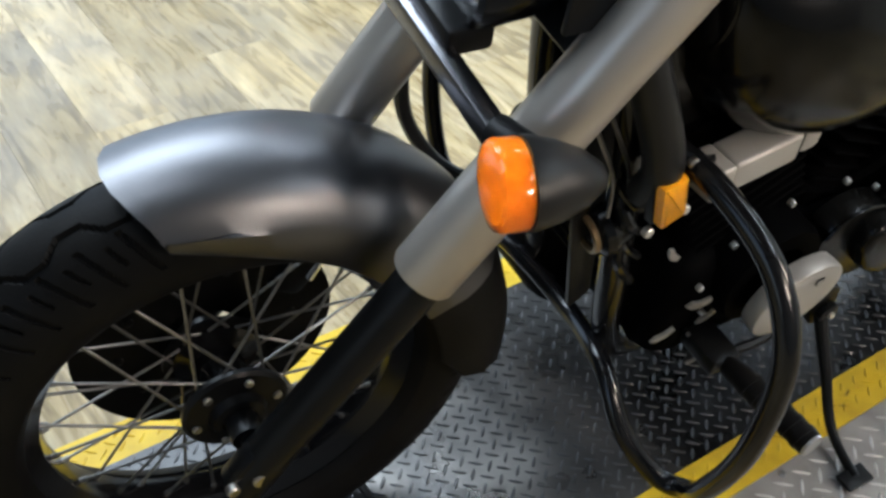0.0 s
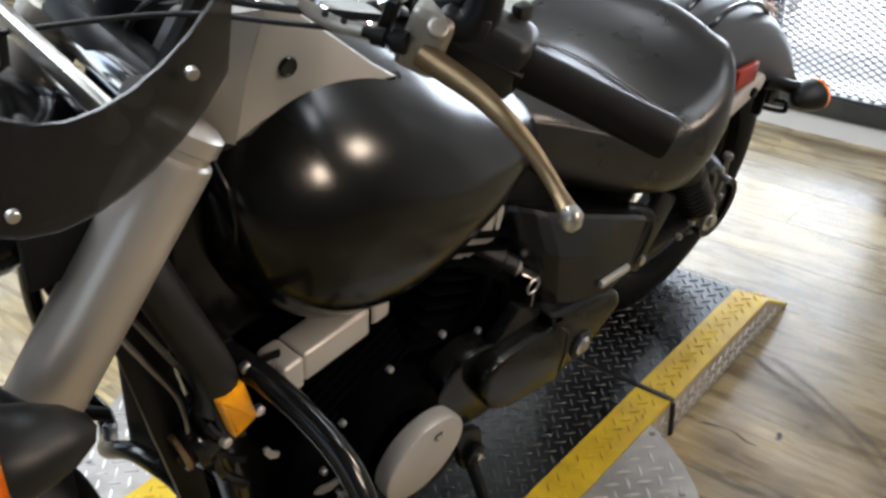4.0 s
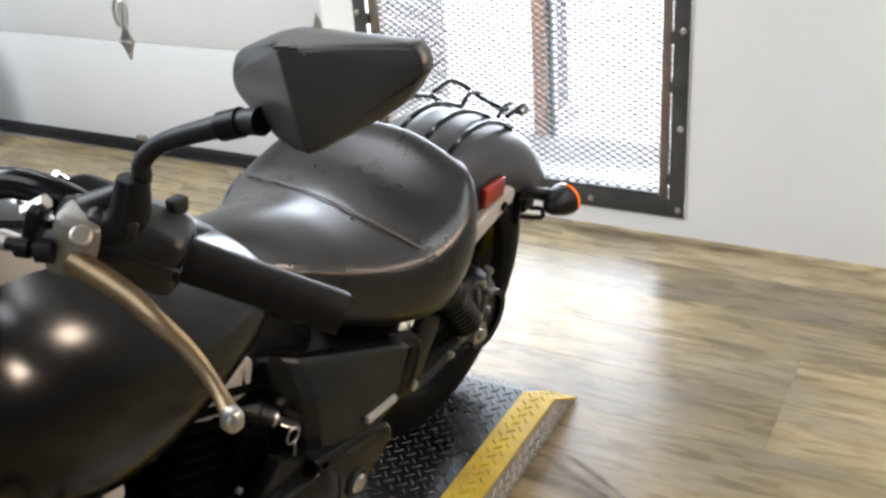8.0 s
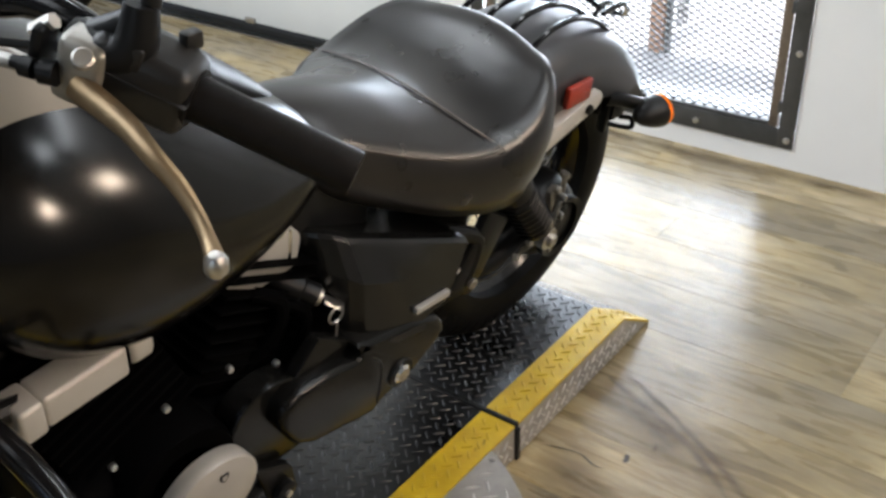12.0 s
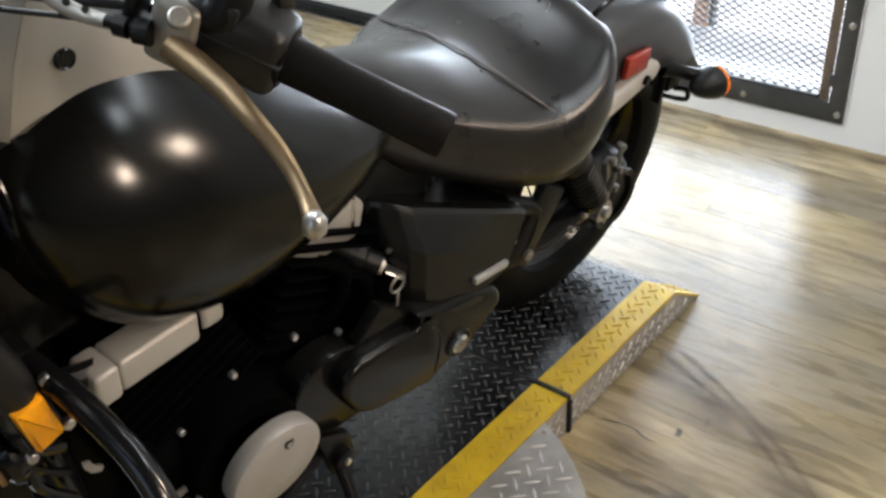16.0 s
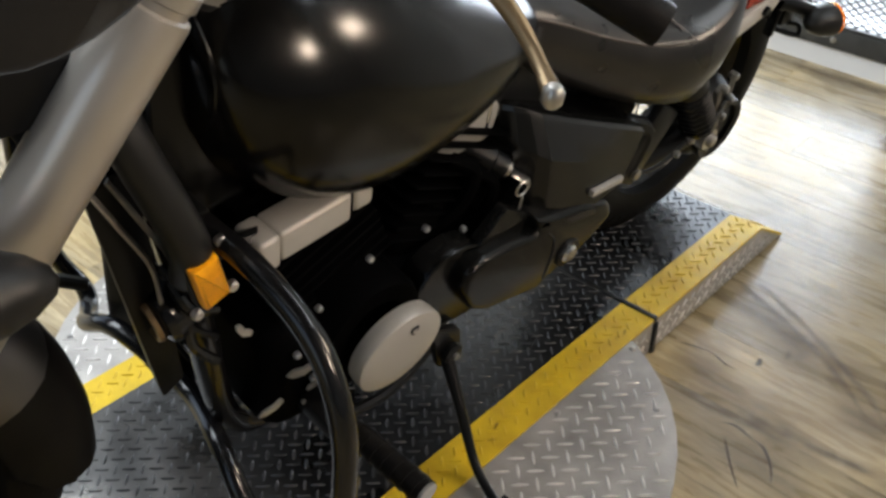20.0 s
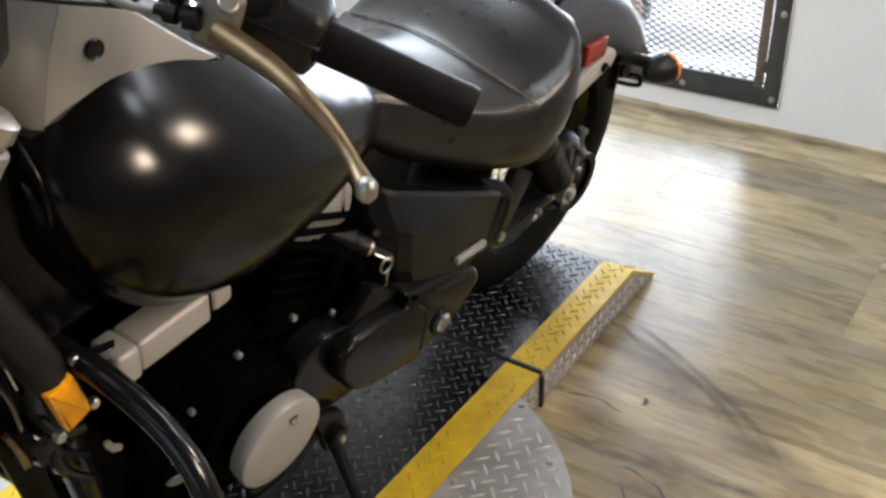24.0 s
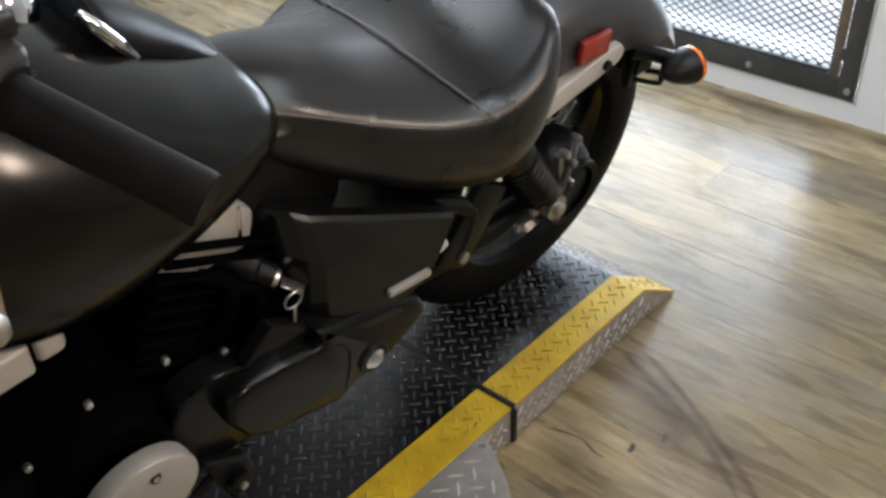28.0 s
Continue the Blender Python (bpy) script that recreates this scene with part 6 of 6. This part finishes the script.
def ribbon(pts, width, z=0.0012, step=8):
    line = smooth_line([(x, y, 0) for x, y in pts], step)
    bm = bmesh.new()
    rows = []
    for i, q in enumerate(line):
        d = (line[min(i + 1, len(line) - 1)] - line[max(i - 1, 0)]).normalized()
        s = Vector((-d.y, d.x, 0)) * width / 2 * (0.75 + 0.5 * noise.noise(q * 9)) * min(1.0, 0.25 + 4 * min(i, len(line) - 1 - i) / len(line))
        fade = min(1.0, 5 * min(i, len(line) - 1 - i) / len(line))
        rows.append(((bm.verts.new((q.x + s.x, q.y + s.y, z)), 0.0), (bm.verts.new((q.x, q.y, z)), fade), (bm.verts.new((q.x - s.x, q.y - s.y, z)), 0.0)))
    layer = bm.loops.layers.uv.new("UVMap")
    for a, b in zip(rows, rows[1:]):
        for k in (0, 1):
            corner = (a[k], b[k], b[k + 1], a[k + 1])
            face = bm.faces.new([v for v, w in corner])
            for loop, (v, w) in zip(face.loops, corner):
                loop[layer].uv = (w, 0.5)
    return bm


for pts, wd in (
    ([(0.316, -0.020), (0.299, -0.054), (0.259, -0.152), (0.214, -0.245), (0.168, -0.312), (0.112, -0.379)], 0.026),
    ([(0.345, -0.040), (0.327, -0.078), (0.278, -0.178), (0.218, -0.277), (0.175, -0.346), (0.129, -0.403), (0.075, -0.455)], 0.024),
    ([(0.412, -0.065), (0.412, -0.098), (0.385, -0.144)], 0.018),
):
    part("tyre_mark", ribbon(pts, wd), MARK, floor)
part("tyre_mark", ribbon([(-0.03, -0.088), (-0.041, -0.18), (-0.02, -0.302), (-0.011, -0.404), (0.003, -0.462)], 0.06, 0.0009), FAINT, floor)
for pts in (
    [(0.057, -0.019), (0.072, -0.064), (0.077, -0.098), (0.066, -0.13), (0.069, -0.161)],
    [(-0.076, -0.193), (-0.064, -0.22), (-0.072, -0.258), (-0.079, -0.284), (-0.114, -0.315), (-0.156, -0.334)],
    [(-0.097, -0.219), (-0.147, -0.257), (-0.191, -0.297)],
):
    part("water_stain", ribbon(pts, 0.008, 0.0015), CRACK, floor)
for q in ((0.113, -0.173), (0.169, -0.204)):
    part("dark_spot", ribbon([(q[0] - 0.012, q[1]), q, (q[0] + 0.014, q[1] + 0.006)], 0.014, 0.0015, 4), CRACK, floor)
for q, dq in (((-0.413, 0.033), (0.010, 0.004)), ((-0.441, 0.018), (0.008, -0.006)), ((-0.076, 0.012), (0.009, 0.004)), ((-0.099, 0.014), (0.005, 0.003)), ((-0.325, -0.023), (0.008, 0.003))):
    part("scuff", ribbon([(q[0] - dq[0], q[1] - dq[1]), q, (q[0] + dq[0], q[1] + dq[1])], 0.010, LZ + 0.0022, 3), CRACK, lift)
part("paint_spot", join(ribbon([(-1.066, 0.166), (-1.05, 0.174), (-1.036, 0.172)], 0.009, LZ + 0.0024, 3), ribbon([(-1.052, 0.160), (-1.047, 0.172), (-1.040, 0.188)], 0.010, LZ + 0.0027, 3)), material("orange_paint_spot", (0.55, 0.20, 0.05), 0.6), lift, "orange paint spot")

# ---------------------------------------------------------------- the second machine, of which the front end shows
far = thing("parked_motorcycle", pose(0.972, 2.955, 0.0, 0, 0, -15), "dark parked motorcycle with a spoked front wheel by the garage door", "motorcycle")
fm = Matrix.Translation((0, 0, 0.325))
spoked_wheel("front_wheel", far, fm, 0.325, 0.05, 0.235, 32, "spoked front wheel")
part("front_fender", fender(fm, 0.322, 20, 130, 0.065, 0.05), GLOSS_BLACK, far, "black front fender")
for s in (-1, 1):
    leg = part("fork_leg", rod((0, s * 0.09, 0.325), (-0.30, s * 0.09, 0.95), 0.022, 16), CHROME, far, "bright fork leg")
    part("fork_slider", rod((0.01, s * 0.09, 0.30), (-0.15, s * 0.09, 0.64), 0.028, 16), SATIN_BLACK, leg)
part("headlamp", lathe([(0, -0.10), (0.06, -0.085), (0.085, -0.02), (0.088, 0.01), (0.06, 0.04), (0, 0.035)], 32, aim((-0.16, 0, 0.86), (0.2, 0, 0.84))), CHROME, far, "chrome headlamp")
part("handlebar", tube([(-0.42, -0.36, 1.0), (-0.34, -0.22, 1.06), (-0.30, 0, 1.0), (-0.34, 0.22, 1.06), (-0.42, 0.36, 1.0)], 0.012, 10), CHROME, far)
part("fuel_tank", loft([super_ring(x, z, h, w, 2.4) for x, z, h, w in ((-0.40, 0.84, 0.05, 0.06), (-0.46, 0.84, 0.10, 0.12), (-0.60, 0.82, 0.12, 0.14), (-0.78, 0.79, 0.08, 0.11), (-0.86, 0.77, 0.03, 0.06))]), GLOSS_BLACK, far)
part("engine", box((0.42, 0.30, 0.36), (-0.62, 0, 0.42), 0.05, 3), ENGINE_BLACK, far)
part("seat", box((0.60, 0.26, 0.10), (-1.12, 0, 0.74), 0.04, 3), LEATHER, far)
spoked_wheel("rear_wheel", far, Matrix.Translation((-1.48, 0, 0.315)), 0.315, 0.065, 0.215, 32, "spoked rear wheel")
part("frame_tube", tube([(-0.30, 0, 0.85), (-0.42, 0, 0.40), (-0.60, 0, 0.24), (-1.0, 0, 0.28), (-1.48, 0.09, 0.315)], 0.022, 10), SATIN_BLACK, far)
part("side_stand", tube([(-0.75, -0.12, 0.25), (-0.74, -0.24, 0.01)], 0.011, 8, step=1), SATIN_BLACK, far)


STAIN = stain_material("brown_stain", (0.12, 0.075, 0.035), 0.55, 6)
for pts, wd in (
    ([(0.05, -0.03), (0.0, -0.16), (-0.05, -0.27), (-0.16, -0.38)], 0.24),
    ([(0.30, -0.02), (0.16, -0.28), (0.05, -0.46), (-0.05, -0.60)], 0.26),
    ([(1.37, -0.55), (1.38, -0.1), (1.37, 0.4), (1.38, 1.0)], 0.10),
):
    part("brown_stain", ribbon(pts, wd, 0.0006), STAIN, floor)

# ---------------------------------------------------------------- floor planks
PW, PL = 0.182, 1.22
rng = random.Random(4)
plank_meshes = {}


def plank_mesh(length):
    key = round(length, 2)
    if key not in plank_meshes:
        bm = box((PW - 0.0004, key - 0.0004, 0.006), (0, 0, -0.003), 0.0002, 1)
        me = bpy.data.meshes.new("plank")
        bm.to_mesh(me)
        bm.free()
        me.materials.append(OAK)
        plank_meshes[key] = me
    return plank_meshes[key]


x = ROOM_X1 - PW / 2
while x > ROOM_X0 + PW / 2:
    y = ROOM_Y0
    size = rng.choice((0.31, 0.52, 0.74, 0.95, 1.16))
    while y < ROOM_Y1 - 0.02:
        size = min(size, ROOM_Y1 - y)
        ob = new("plank", plank_mesh(size))
        ob.location = (x, y + size / 2, 0)
        ob.parent = floor
        y += size
        size = PL
    x -= PW
